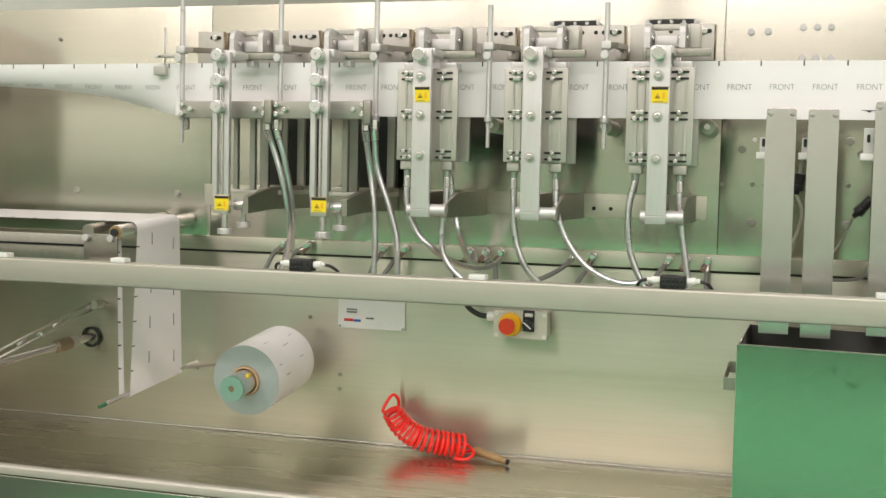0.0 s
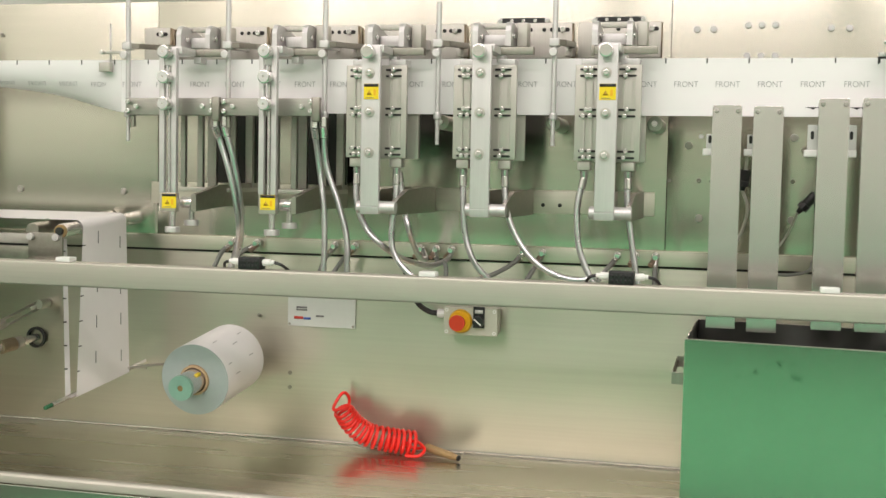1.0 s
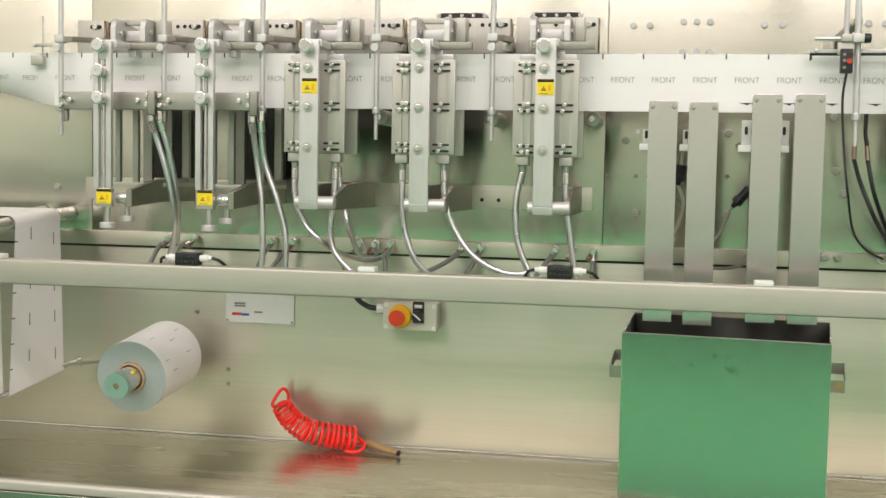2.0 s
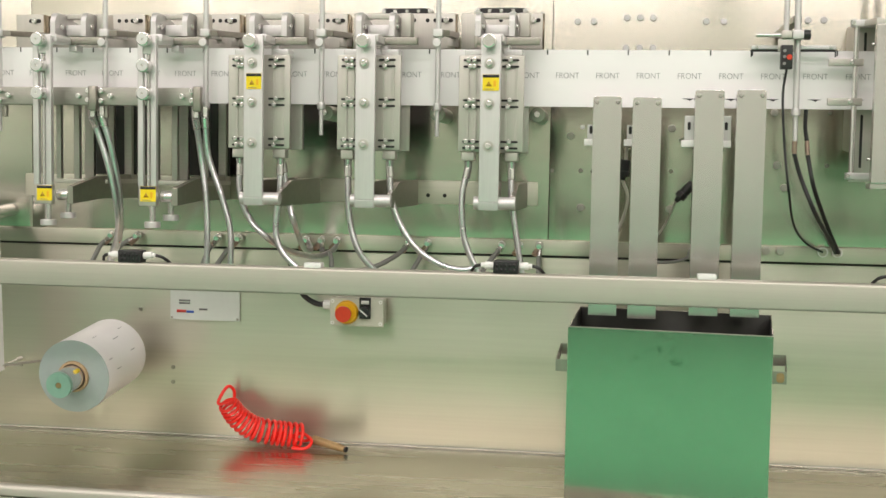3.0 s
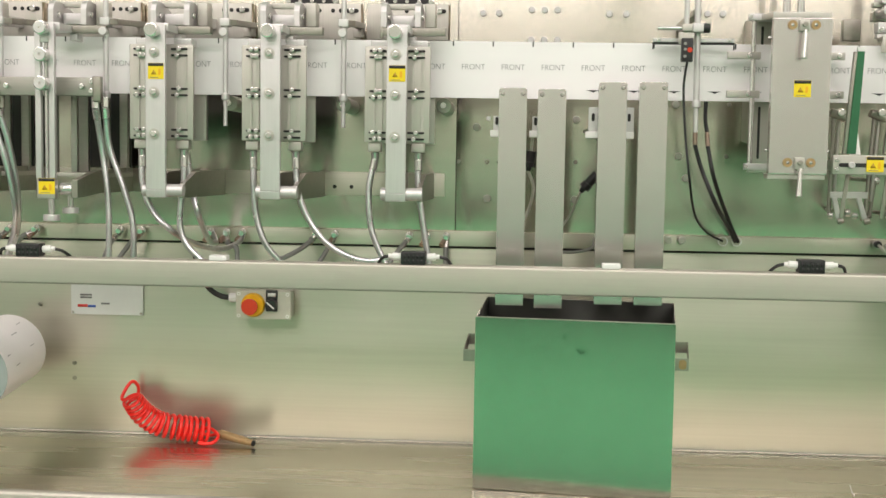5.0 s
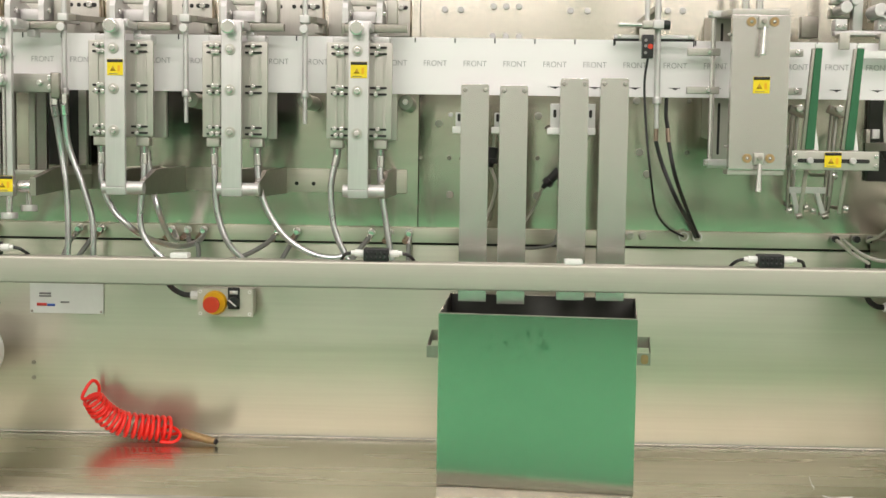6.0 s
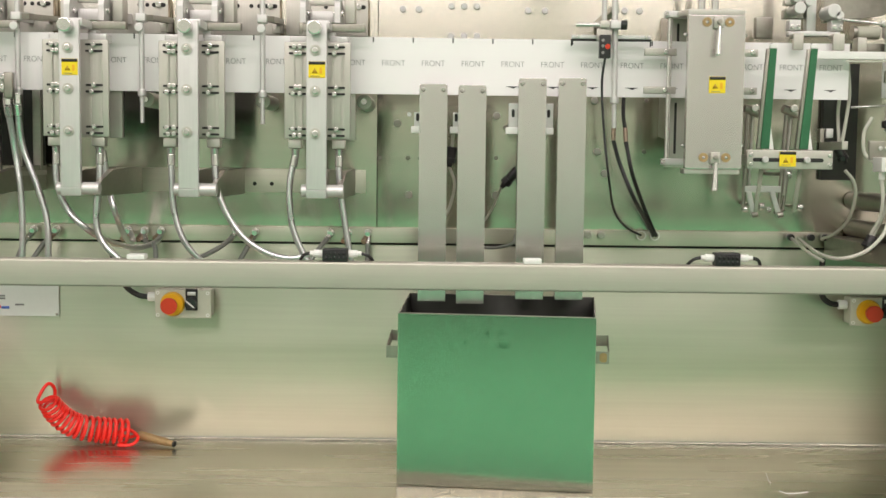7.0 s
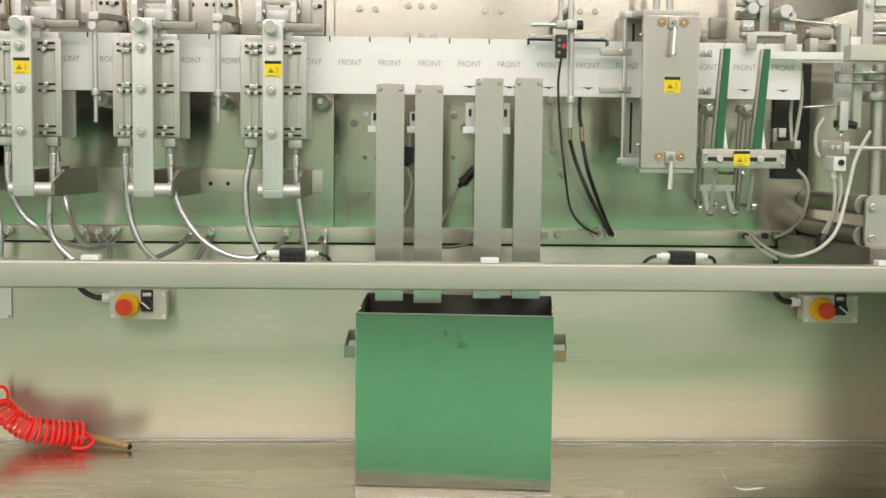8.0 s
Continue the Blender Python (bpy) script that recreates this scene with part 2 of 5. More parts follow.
def sweep(path, r, seg=10, bm=None):
    """A round tube along a path."""
    bm = bm or bmesh.new()
    rows, up = [], None
    for i, p in enumerate(path):
        t = (path[min(i + 1, len(path) - 1)] - path[max(i - 1, 0)]).normalized()
        if up is None:
            up = t.orthogonal().normalized()
        up = (up - t * up.dot(t)).normalized()
        side = t.cross(up)
        rows.append([bm.verts.new(p + r * (up * math.cos(2 * math.pi * k / seg) + side * math.sin(2 * math.pi * k / seg))) for k in range(seg)])
    for a, b in zip(rows, rows[1:]):
        for k in range(seg):
            bm.faces.new((a[k], a[(k + 1) % seg], b[(k + 1) % seg], b[k]))
    bm.faces.new(rows[0][::-1]), bm.faces.new(rows[-1])
    return bm


def bolt(x, y, z, r=0.005, h=0.004, bm=None, socket=True):
    """A cap screw head with a socket, looking towards the camera (-y)."""
    bm = C((x, y, z), (x, y - h, z), r, 14, bm=bm, bevel=r * 0.18)
    if socket:
        ring((x, y - h, z), (x, y - h - r * 0.25, z), r * 0.72, r * 0.45, 12, bm=bm)
    return bm


def grid_mesh(rows):
    """A sheet through rows of places."""
    bm = bmesh.new()
    vs = [[bm.verts.new(p) for p in row] for row in rows]
    for a, b in zip(vs, vs[1:]):
        for i in range(len(a) - 1):
            bm.faces.new((a[i], a[i + 1], b[i + 1], b[i]))
    return bm


def words(text, size, thick=0.0, stretch=1.0):
    """The built-in font as a mesh that stands in the xz plane, centred."""
    cu = bpy.data.curves.new("words", "FONT")
    cu.body, cu.size, cu.align_x, cu.align_y, cu.offset = text, size, "CENTER", "CENTER", thick
    ob = new("words", cu)
    bpy.context.view_layer.update()
    me = bpy.data.meshes.new_from_object(ob.evaluated_get(bpy.context.evaluated_depsgraph_get()))
    bpy.data.objects.remove(ob)
    me.transform(Matrix.Rotation(radians(90), 4, "X") @ Matrix.Diagonal((stretch, 1, 1, 1)))
    return me


# ---- the hall ----
def slab(name, box, mat, label, category):
    return tagged(part(name, B(*box), mat, smooth=0), label, category, kind="structure")


slab("floor", (-7, 7, -6.6, 8, -0.1, 0), FLOOR, "glossy green epoxy floor of the hall", "floor")
slab("ceiling", (-7, 7, -6.6, 8, 4.3, 4.4), CEIL, "plain white hall ceiling", "ceiling")
slab("wall_north", (-7.1, 7.1, 8, 8.1, 0, 4.3), HALL, "plain white hall wall far behind the machine", "wall")
slab("wall_south", (-7.1, 7.1, -6.7, -6.6, 0, 4.3), HALL, "plain white hall wall behind the camera", "wall")
# unseen side walls, kept white to brighten what the casing reflects
slab("wall_west", (-4.1, -4.0, -6.6, 8, 0, 4.3), HALL_SIDE, "white hall side wall above an added dark band", "wall")
slab("wall_east", (4.0, 4.1, -6.6, 8, 0, 4.3), HALL_SIDE, "white hall side wall above an added dark band", "wall")
# unseen slab added to keep the floor's green bounce off the machine
slab("walkway", (-3.96, 3.96, -0.5, 2.10, 0.004, 0.008), NEAR_FLOOR_DARK, "unseen dark green slab added to cut the floor's green bounce", "walkway")
# unseen dark bands added so the steel mirrors something dark low down
slab("dark_band_south", (-3.97, 3.97, -6.596, -6.58, 0.004, 0.85), DARK_BAND, "unseen dark band added along the hall wall for reflections", "dado")
slab("dark_band_west", (-3.996, -3.98, -6.57, 7.9, 0.004, 1.12), DARK_BAND, "unseen dark band added along the hall wall for reflections", "dado")
slab("dark_band_east", (3.98, 3.996, -6.57, 7.9, 0.004, 1.0), DARK_BAND, "unseen dark band added along the hall wall for reflections", "dado")

# ---- the machine's casing ----
WALL_Y = 2.60
casing = thing("machine_casing", (0, 2.62, 0), "brushed stainless steel casing of a pouch packing machine", "machine", kind="structure")
part("back_panel", B(-2.7, -1.3705, 2.600, 2.64, 1.206, 1.806, 0.001), STEEL_BACK, casing)
part("back_panel", B(-1.3695, -0.1455, 2.600, 2.64, 1.206, 1.806, 0.001), STEEL_BACK, casing)
part("back_panel", B(-0.1445, 2.3, 2.600, 2.64, 1.206, 1.806, 0.001), STEEL_BACK, casing)
part("lower_panel", B(-2.7, 2.3, 2.600, 2.64, 0.762, 1.2055, 0.0005), STEEL_WALL, casing)
part("cabinet_body", B(-2.7, 2.3, 2.645, 3.3, 0.1, 1.80, 0.002), STEEL_WALL, casing)
part("tray", B(-2.7, 2.3, 2.1265, 2.66, 0.735, 0.759, 0.001), STEEL_TRAY, casing, "brushed steel drip tray")
# unseen panels added past both ends to block light and darken the casing
part("end_shade_panel", B(-2.10, -2.08, 2.128, 2.599, 0.762, 1.806, 0.001), STEEL_DARK, casing)
part("end_shade_panel", B(1.19, 1.21, 2.128, 2.599, 0.762, 1.806, 0.001), STEEL_DARK, casing)
part("tray_lip", prism([(2.126, 0.7595), (2.1215, 0.7585), (2.1175, 0.7555), (2.1155, 0.751), (2.115, 0.738), (2.126, 0.738)], "x", -2.7, 2.3), STEEL_RAIL, casing, "rounded front edge of the tray")
part("front_skirt", B(-2.7, 2.3, 2.118, 2.145, 0.12, 0.734, 0.002), STEEL_BIN, casing)
part("tray_seam", B(-2.7, 2.3, 2.592, 2.5995, 0.7595, 0.7635, 0.001), CHROME, casing, "bright weld seam along the tray")
part("ledge", B(-2.7, 0.895, 2.592, 2.5995, 1.2085, 1.242, 0.001), STEEL_WALL, casing, "bolted steel ledge")
part("ledge_gap", B(-2.7, 0.895, 2.5965, 2.5995, 1.2035, 1.208), VOID, casing, "dark gap under the ledge")
part("mounting_strip", B(-1.385, -0.17, 2.594, 2.599, 1.318, 1.370, 0.001), STEEL_WALL, casing)
for x in (-0.447, -0.417, -0.379, -1.124, -0.895):
    part("bolt_hole", C((x, 2.5935, 1.337), (x, 2.5925, 1.337), 0.0045, 14), VOID, casing)
for x, z in ((-0.101, 1.474), (0.119, 1.493), (-0.075, 1.316), (0.119, 1.317), (0.344, 1.416), (0.361, 1.368), (-1.462, 1.345), (-1.75, 1.345), (0.335, 1.529), (-0.202, 1.336)):
    part("wall_screw", bolt(x, 2.5995, z, 0.0085, 0.004), STEEL_PLATE, casing)
for x, z in ((-0.140, 1.397), (-0.077, 1.398), (0.119, 1.400), (0.448, 1.417), (0.45, 1.53), (-0.05, 1.397), (-1.80, 1.73), (-1.10, 1.055), (-1.13, 0.995), (-1.02, 0.92), (-1.02, 0.885)):
    part("wall_screw", bolt(x, 2.5995, z, 0.005, 0.003), STEEL_DARK, casing)
for x, z in ((-0.091, 1.724), (-0.056, 1.724), (0.016, 1.732), (0.044, 1.732), (0.072, 1.732), (0.015, 1.667), (0.044, 1.667), (0.073, 1.667),
             (0.185, 1.724), (0.222, 1.724), (0.397, 1.726), (0.430, 1.726)):
    part("wall_screw", bolt(x, 2.5995, z, 0.0072, 0.004), STEEL_ARM, casing)
for x, z in ((0.326, 1.232), (0.355, 1.232)):
    part("wall_screw", bolt(x, 2.5855, z, 0.009, 0.004), STEEL_PLATE, casing)
part("drilled_hole", C((-0.075, 2.5995, 1.494), (-0.075, 2.5985, 1.494), 0.005, 14), WHITE_PLASTIC, casing, "small hole with daylight behind")
for x in (-0.528, -0.316):
    chain = part("slotted_guide", prism(slot_outline(x + 0.057, 1.747, 0.118, 0.013), "y", 2.594, 2.5995), BLACK, casing, "black slot with bright screws")
    for k in range(5):
        part("guide_screw", bolt(x + 0.004 + 0.0265 * k, 2.5935, 1.747, 0.006 if k in (0, 4) else 0.0042, 0.003), CHROME, chain)

# ---- the rail in front ----
rail = thing("guard_rail", (0, 2.12, 1.16), "square stainless steel rail across the machine front", "rail")
part("rail_tube", B(-2.7, 2.3, 2.10, 2.14, 1.159, 1.2085, 0.004), STEEL_RAIL, rail)

for x in (-1.620, -1.337, -0.571, 0.149, 0.882):
    stop = thing("door_stop", (x + 0.016, 2.12, 1.2085), "small white plastic door stop on the rail", "door stop", "door stops on the rail")
    part("stop_block", B(x, x + 0.033, 2.102, 2.128, 1.2087, 1.2185, 0.003), WHITE_PLASTIC, stop)

# ---- the film ----
FILM_Y, FILM_TOP, FILM_LOW = 2.37, 1.643, 1.527
film = thing("film_web", (-0.2, 2.37, 1.527), "folded white laminate film web printed FRONT", "film")
FILM_FALL = 0.0026
part("flat_web", prism([(-1.34, FILM_LOW), (0.818, FILM_LOW - 0.002), (0.818, FILM_TOP - FILM_FALL * 2.158), (-1.34, FILM_TOP)], "y", FILM_Y, FILM_Y + 0.003, 0.0008), FILM, film)


def curl(s, v):
    """A place on the web where it comes out of the folding plough, and its slant: s along it to the far end, v down from its top edge."""
    n, y, z, a = 14, FILM_Y, FILM_TOP, 0.0
    for k in range(n):
        a = radians(235) * s ** 0.65 * ((k + 0.5) / n * v) ** 1.3
        y += math.sin(a) * 0.116 * v / n
        z -= math.cos(a) * 0.116 * v / n
    return Vector((-1.34 - 0.75 * s, y, z)), a


part("curled_web", grid_mesh([[curl(i / 30, j / 14)[0] for j in range(15)] for i in range(31)]), FILM, film, "web curling into the folding plough", smooth=60)
front_words = words("FRONT", 0.0165, -0.00032)
size = max(v.co.x for v in front_words.vertices) - min(v.co.x for v in front_words.vertices)
front_words.transform(Matrix.Diagonal((0.046 / size, 1, 1, 1)))
front_words.materials.append(INK)
tick_mesh = bpy.data.meshes.new("register_tick")
tick_bm = B(-0.0013, 0.0013, -0.0004, 0, -0.005, 0.005)
tick_bm.to_mesh(tick_mesh), tick_bm.free()
tick_mesh.materials.append(INK_DARK)
centres = [-0.021 + 0.0802 * k for k in range(-11, 11)] + [-0.983 - 0.0826 * k for k in range(12)]
for x in centres:
    s = max(0.0, (-1.34 - x) / 0.75)
    if s > 1:
        continue
    ob = new("front_print", front_words)
    ob.parent = film
    here, slant = curl(s, 0.47) if s else (Vector((x, FILM_Y, 1.588)), 0.0)
    ob.matrix_basis = Matrix.Translation(here + Vector((0, -0.0009, -0.0006 if s else 0)) - Vector(film.location)) @ Matrix.Rotation(slant, 4, "X")
    ob = new("register_tick", tick_mesh)
    ob.parent = film
    ob.location = Vector((x + 0.0395, FILM_Y - 0.0004, 1.638 - FILM_FALL * max(0.0, x + 1.34))) - Vector(film.location)
    if x > 0.1:
        part("tear_mark", prism([(x - 0.014, 1.5445), (x + 0.014, 1.5445), (x + 0.006, 1.5425), (x + 0.002, 1.540), (x - 0.004, 1.5425)], "y", FILM_Y - 0.0008, FILM_Y - 0.0002), INK_DARK, film)
# ---- scrap bin ----
bin_box = thing("scrap_bin", (0.106, 2.29, 0.76), "open stainless steel bin standing on the tray", "bin")
# the front sheet is slightly warped
front_rows = []
for k in range(13):
    f = k / 12
    front_rows.append([(-0.085 + 0.381 * g / 16, 2.205 + f * (0.0004 + 0.0006 * g / 16), 0.761 + 0.337 * f) for g in range(17)])
sheet_bm = grid_mesh(front_rows)
bmesh.ops.solidify(sheet_bm, geom=sheet_bm.faces[:], thickness=-0.0012)
part("front_wall", sheet_bm, STEEL_BIN, bin_box)
part("back_wall", B(-0.085, 0.296, 2.375, 2.3765, 0.761, 1.119, 0.0006), STEEL_BIN, bin_box)
for x in (-0.085, 0.2945):
    part("side_wall", prism([(2.2066, 0.761), (2.3749, 0.761), (2.3749, 1.119), (2.2066, 1.098)], "x", x, x + 0.0015), STEEL_BIN, bin_box)
part("bottom", B(-0.0834, 0.2944, 2.2066, 2.3749, 0.7602, 0.7617), STEEL_BIN, bin_box)
# near-black sheets inside the walls put the bin's inner shade into colour
part("front_shade_sheet", B(-0.083, 0.294, 2.2085, 2.2093, 0.763, 1.0965), DARK_FILL, bin_box, "near-black sheet standing for the shaded inside")
part("back_shade_sheet", B(-0.083, 0.294, 2.3738, 2.3746, 0.763, 1.1175), DARK_FILL, bin_box)
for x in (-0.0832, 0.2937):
    part("side_shade_sheet", prism([(2.208, 0.763), (2.3735, 0.763), (2.3735, 1.117), (2.208, 1.096)], "x", x, x + 0.0006), DARK_FILL, bin_box)
rim = part("rolled_rim", B(-0.0855, 0.2965, 2.2045, 2.2080, 1.0982, 1.1000, 0.0005), STEEL_RAIL, bin_box)
for x0, x1 in ((-0.112, -0.0855), (0.2965, 0.323)):
    hold = part("lug_handle", B(x0, x1, 2.235, 2.2375, 1.006, 1.030, 0.001), STEEL_DARK, bin_box, "bent steel lug handle")
    xa, xb = (x0, x0 + 0.0015) if x0 < 0 else (x1 - 0.0015, x1)
    part("lug_strap", prism([(2.238, 1.006), (2.238, 1.030), (2.30, 1.052), (2.30, 1.030)], "x", xa, xb), STEEL_DARK, hold)
    part("lug_back", B(x0, x1, 2.30, 2.3015, 1.030, 1.052, 0.0005), STEEL_DARK, hold)
    if x0 > 0:
        part("rust_stain", prism(slot_outline(x0 + 0.015, 1.018, 0.014, 0.018, 0.005), "y", 2.2342, 2.2348), BRASS, hold, "brown rust stain")
bin_box.matrix_world = pose(0.116, 2.30, 0.76, 0, 0, -6)

# ---- scrap chutes over the bin ----
for x0, top, low in ((-0.047, 1.5445, 1.112), (0.030, 1.543, 1.108), (0.149, 1.558, 1.118), (0.228, 1.559, 1.118)):
    chute = thing("scrap_chute", (x0 + 0.0275, 2.33, low), "upright folded sheet steel chute over the bin", "chute", "scrap chutes over the bin")
    x1 = x0 + 0.0555
    sheet = prism([(x0, low), (x1, low), (x1, top - 0.003), (x1 - 0.003, top), (x0 + 0.003, top), (x0, top - 0.003)], "y", 2.32, 2.3215, 0.0005)
    part("front_sheet", sheet, STEEL_CHUTE, chute)
    for xs in (x0, x1 - 0.0015):
        part("side_flange", B(xs, xs + 0.0015, 2.3217, 2.345, low, top - 0.008, 0.0004), STEEL_CHUTE, chute)
    for xb in (x0 + 0.0075, x1 - 0.0075):
        part("dome_screw", C((xb, 2.3199, top - 0.011), (xb, 2.3165, top - 0.011), 0.0048, 14, 0.0025), STEEL_PLATE, chute)

# ---- sealing stations ----
def sticker(parent, x0, x1, y, z0, z1):
    ob = part("warning_sticker", B(x0, x1, y - 0.0009, y, z0, z1, 0.0003), STICKER, parent, "yellow warning sticker with a black header")
    part("sticker_header", B(x0 + 0.0004, x1 - 0.0004, y - 0.0014, y - 0.00095, z1 - 0.006, z1 - 0.0004), INK_DARK, ob)
    xm, zm, s = (x0 + x1) / 2 - 0.004, (z0 + z1) / 2 - 0.005, 0.0055
    part("sticker_symbol", prism([(xm - s, zm - 0.002), (xm + s, zm - 0.002), (xm, zm + s * 1.5)], "y", y - 0.0014, y - 0.00095), OCHRE, ob)
    part("sticker_symbol", prism(slot_outline(xm + 0.0115, zm + 0.003, 0.005, 0.012, 0.002), "y", y - 0.0014, y - 0.00095), YELLOW, ob)
    part("sticker_lines", B(x0 + 0.004, x1 - 0.010, y - 0.0014, y - 0.00095, z0 + 0.0025, z0 + 0.0035), INK, ob)


def head_gear(st, xc, dx=0.0):
    """The cross bar and the two rounded lugs that carry a station's arm on its wall plate."""
    part("cross_bar", B(xc - 0.036, xc + 0.088, 2.325, 2.343, 1.645, 1.660, 0.001), STEEL_DARK, st)
    part("cross_bar_end", B(xc - 0.044, xc - 0.0365, 2.330, 2.34, 1.640, 1.663, 0.001), STEEL_DARK, st)
    for x in (xc - 0.046, xc + 0.023):
        outline = [(2.575, 1.665), (2.36, 1.6615), (2.36, 1.694)]
        outline += [(2.38 - 0.018 * math.cos(radians(a)), 1.694 + 0.018 * math.sin(radians(a))) for a in range(15, 105, 15)]
        outline += [(2.40, 1.710), (2.50, 1.684), (2.575, 1.688)]
        part("lug", prism(outline, "x", x, x + 0.012, 0.0015), STEEL_ARM, st)
        part("lug_pin", C((x - 0.003, 2.385, 1.683), (x + 0.016, 2.385, 1.683), 0.006, 14, bevel=0.001), CHROME, st)
    part("carrier_block", B(xc - 0.030, xc + 0.020, 2.40, 2.49, 1.664, 1.688, 0.006), STEEL_ARM, st, "pale cast carrier block")
    part("hinge_bar", B(xc - 0.032, xc + 0.022, 2.41, 2.43, 1.700, 1.712, 0.002), STEEL_PLATE, st)
    part("end_block", B(xc + 0.040, xc + 0.062, 2.40, 2.44, 1.662, 1.712, 0.003), STEEL_PLATE, st)
    part("tie_block", B(xc + 0.012, xc + 0.028, 2.33, 2.36, 1.630, 1.6445, 0.001), STEEL_ARM, st)


def foot_gear(st, xc, z=1.332):
    """The pivot under the arm and the brackets that carry it on the wall."""
    part("pivot_bar", C((xc - 0.030, 2.262, z), (xc + 0.052, 2.262, z), 0.0125, 22, bevel=0.0015), STEEL_ARM, st)
    for x in (xc + 0.040, xc - 0.018):
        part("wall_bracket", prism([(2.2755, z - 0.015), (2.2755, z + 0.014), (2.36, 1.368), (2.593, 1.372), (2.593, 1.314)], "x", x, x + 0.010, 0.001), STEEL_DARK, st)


def sealing_station(xc):
    st = thing("sealing_station", (xc, 2.3, 1.32), "steel heat sealing station with clamp plates over the film", "sealing station", "heat sealing stations")
    px = xc - 0.003
    plate = part("clamp_plate", B(px - 0.065, px + 0.064, 2.296, 2.306, 1.433, 1.621, 0.0015), STEEL_PLATE, st, "ground steel clamp plate with slots")
    for x, w in ((px - 0.036, 0.007), (px + 0.046, 0.006), (px + 0.026, 0.005), (px - 0.048, 0.004)):
        part("plate_rib", B(x, x + w, 2.2935, 2.2959, 1.437, 1.617, 0.0008), STEEL_PLATE, plate)
    part("rear_plate", B(px - 0.058, px + 0.068, 2.378, 2.388, 1.432, 1.624, 0.0015), STEEL_PLATE, st)
    # added pad, seen only mirrored; puts the station's unlit back into colour
    part("rear_shade_pad", B(px - 0.056, px + 0.064, 2.3885, 2.412, 1.434, 1.622, 0.002), DARK_FILL, st, "near-black pad added for the unlit back of the plate")
    part("plate_shoe", B(px - 0.055, px - 0.022, 2.306, 2.345, 1.619, 1.634, 0.002), STEEL_ARM, st)
    part("plate_shoe", B(px + 0.022, px + 0.058, 2.306, 2.345, 1.619, 1.634, 0.002), STEEL_ARM, st)
    k = 0
    for zr in (1.6115, 1.533, 1.452):
        for x0 in (px - 0.060, px + 0.016):
            for row in (0, 1):
                z = zr - 0.0125 * row
                part("slot", prism(slot_outline(x0 + 0.021, z, 0.034, 0.0042), "y", 2.2925, 2.2934), VOID, plate)
                k += 1
                for x in ((x0 + 0.012 + 0.003 * (k % 3), x0 + 0.026) if row == k // 2 % 2 else (x0 + 0.017 + 0.004 * (k % 2),)):
                    part("slot_screw", bolt(x, 2.2924, z, 0.0046, 0.006), CHROME, plate)
    for s in (-1, 1):
        x = px + 0.043 * s - 0.002
        blk = part("heater_block", B(x - 0.013, x + 0.013, 2.300, 2.325, 1.414, 1.4325, 0.002), STEEL_PLATE, st)
        part("hose_collar", C((x, 2.312, 1.414), (x, 2.312, 1.398), 0.0085, 16, 0.0072, bevel=0.001), CHROME, blk)
    arm = part("arm_bar", B(xc - 0.0195, xc + 0.0195, 2.246, 2.256, 1.334, 1.655, 0.0015), STEEL_ARM, st, "upright satin steel arm bar")
    part("arm_foot", prism([(2.2455, 1.3335), (2.2558, 1.3335), (2.262, 1.318), (2.249, 1.318)], "x", xc - 0.0195, xc + 0.0195, 0.001), STEEL_ARM, st)
    for z in (1.601, 1.5235, 1.4425):
        w = part("washer", C((xc - 0.002, 2.2458, z), (xc - 0.002, 2.2435, z), 0.0105, 22, bevel=0.0006), STEEL_PLATE, arm)
        part("cap_screw", bolt(xc - 0.002, 2.2434, z, 0.0062, 0.005), CHROME, w)
    knob = part("clamp_knob", C((xc - 0.002, 2.245, 1.642), (xc - 0.002, 2.222, 1.642), 0.0135, 24, bevel=0.002), CHROME, st, "turned steel clamp knob")
    part("clamp_yoke", B(xc - 0.019, xc + 0.023, 2.257, 2.3245, 1.643, 1.659, 0.004), STEEL_ARM, st)
    head_gear(st, xc)
    foot_gear(st, xc)
    return st


first = sealing_station(-0.243)
second = copy_thing(first, pose(-0.489, 2.3, 1.32))
third = copy_thing(first, pose(-0.716, 2.3, 1.32))
sticker(first, -0.258, -0.226, 2.2457, 1.549, 1.580)
sticker(third, -0.730, -0.699, 2.2457, 1.549, 1.580)


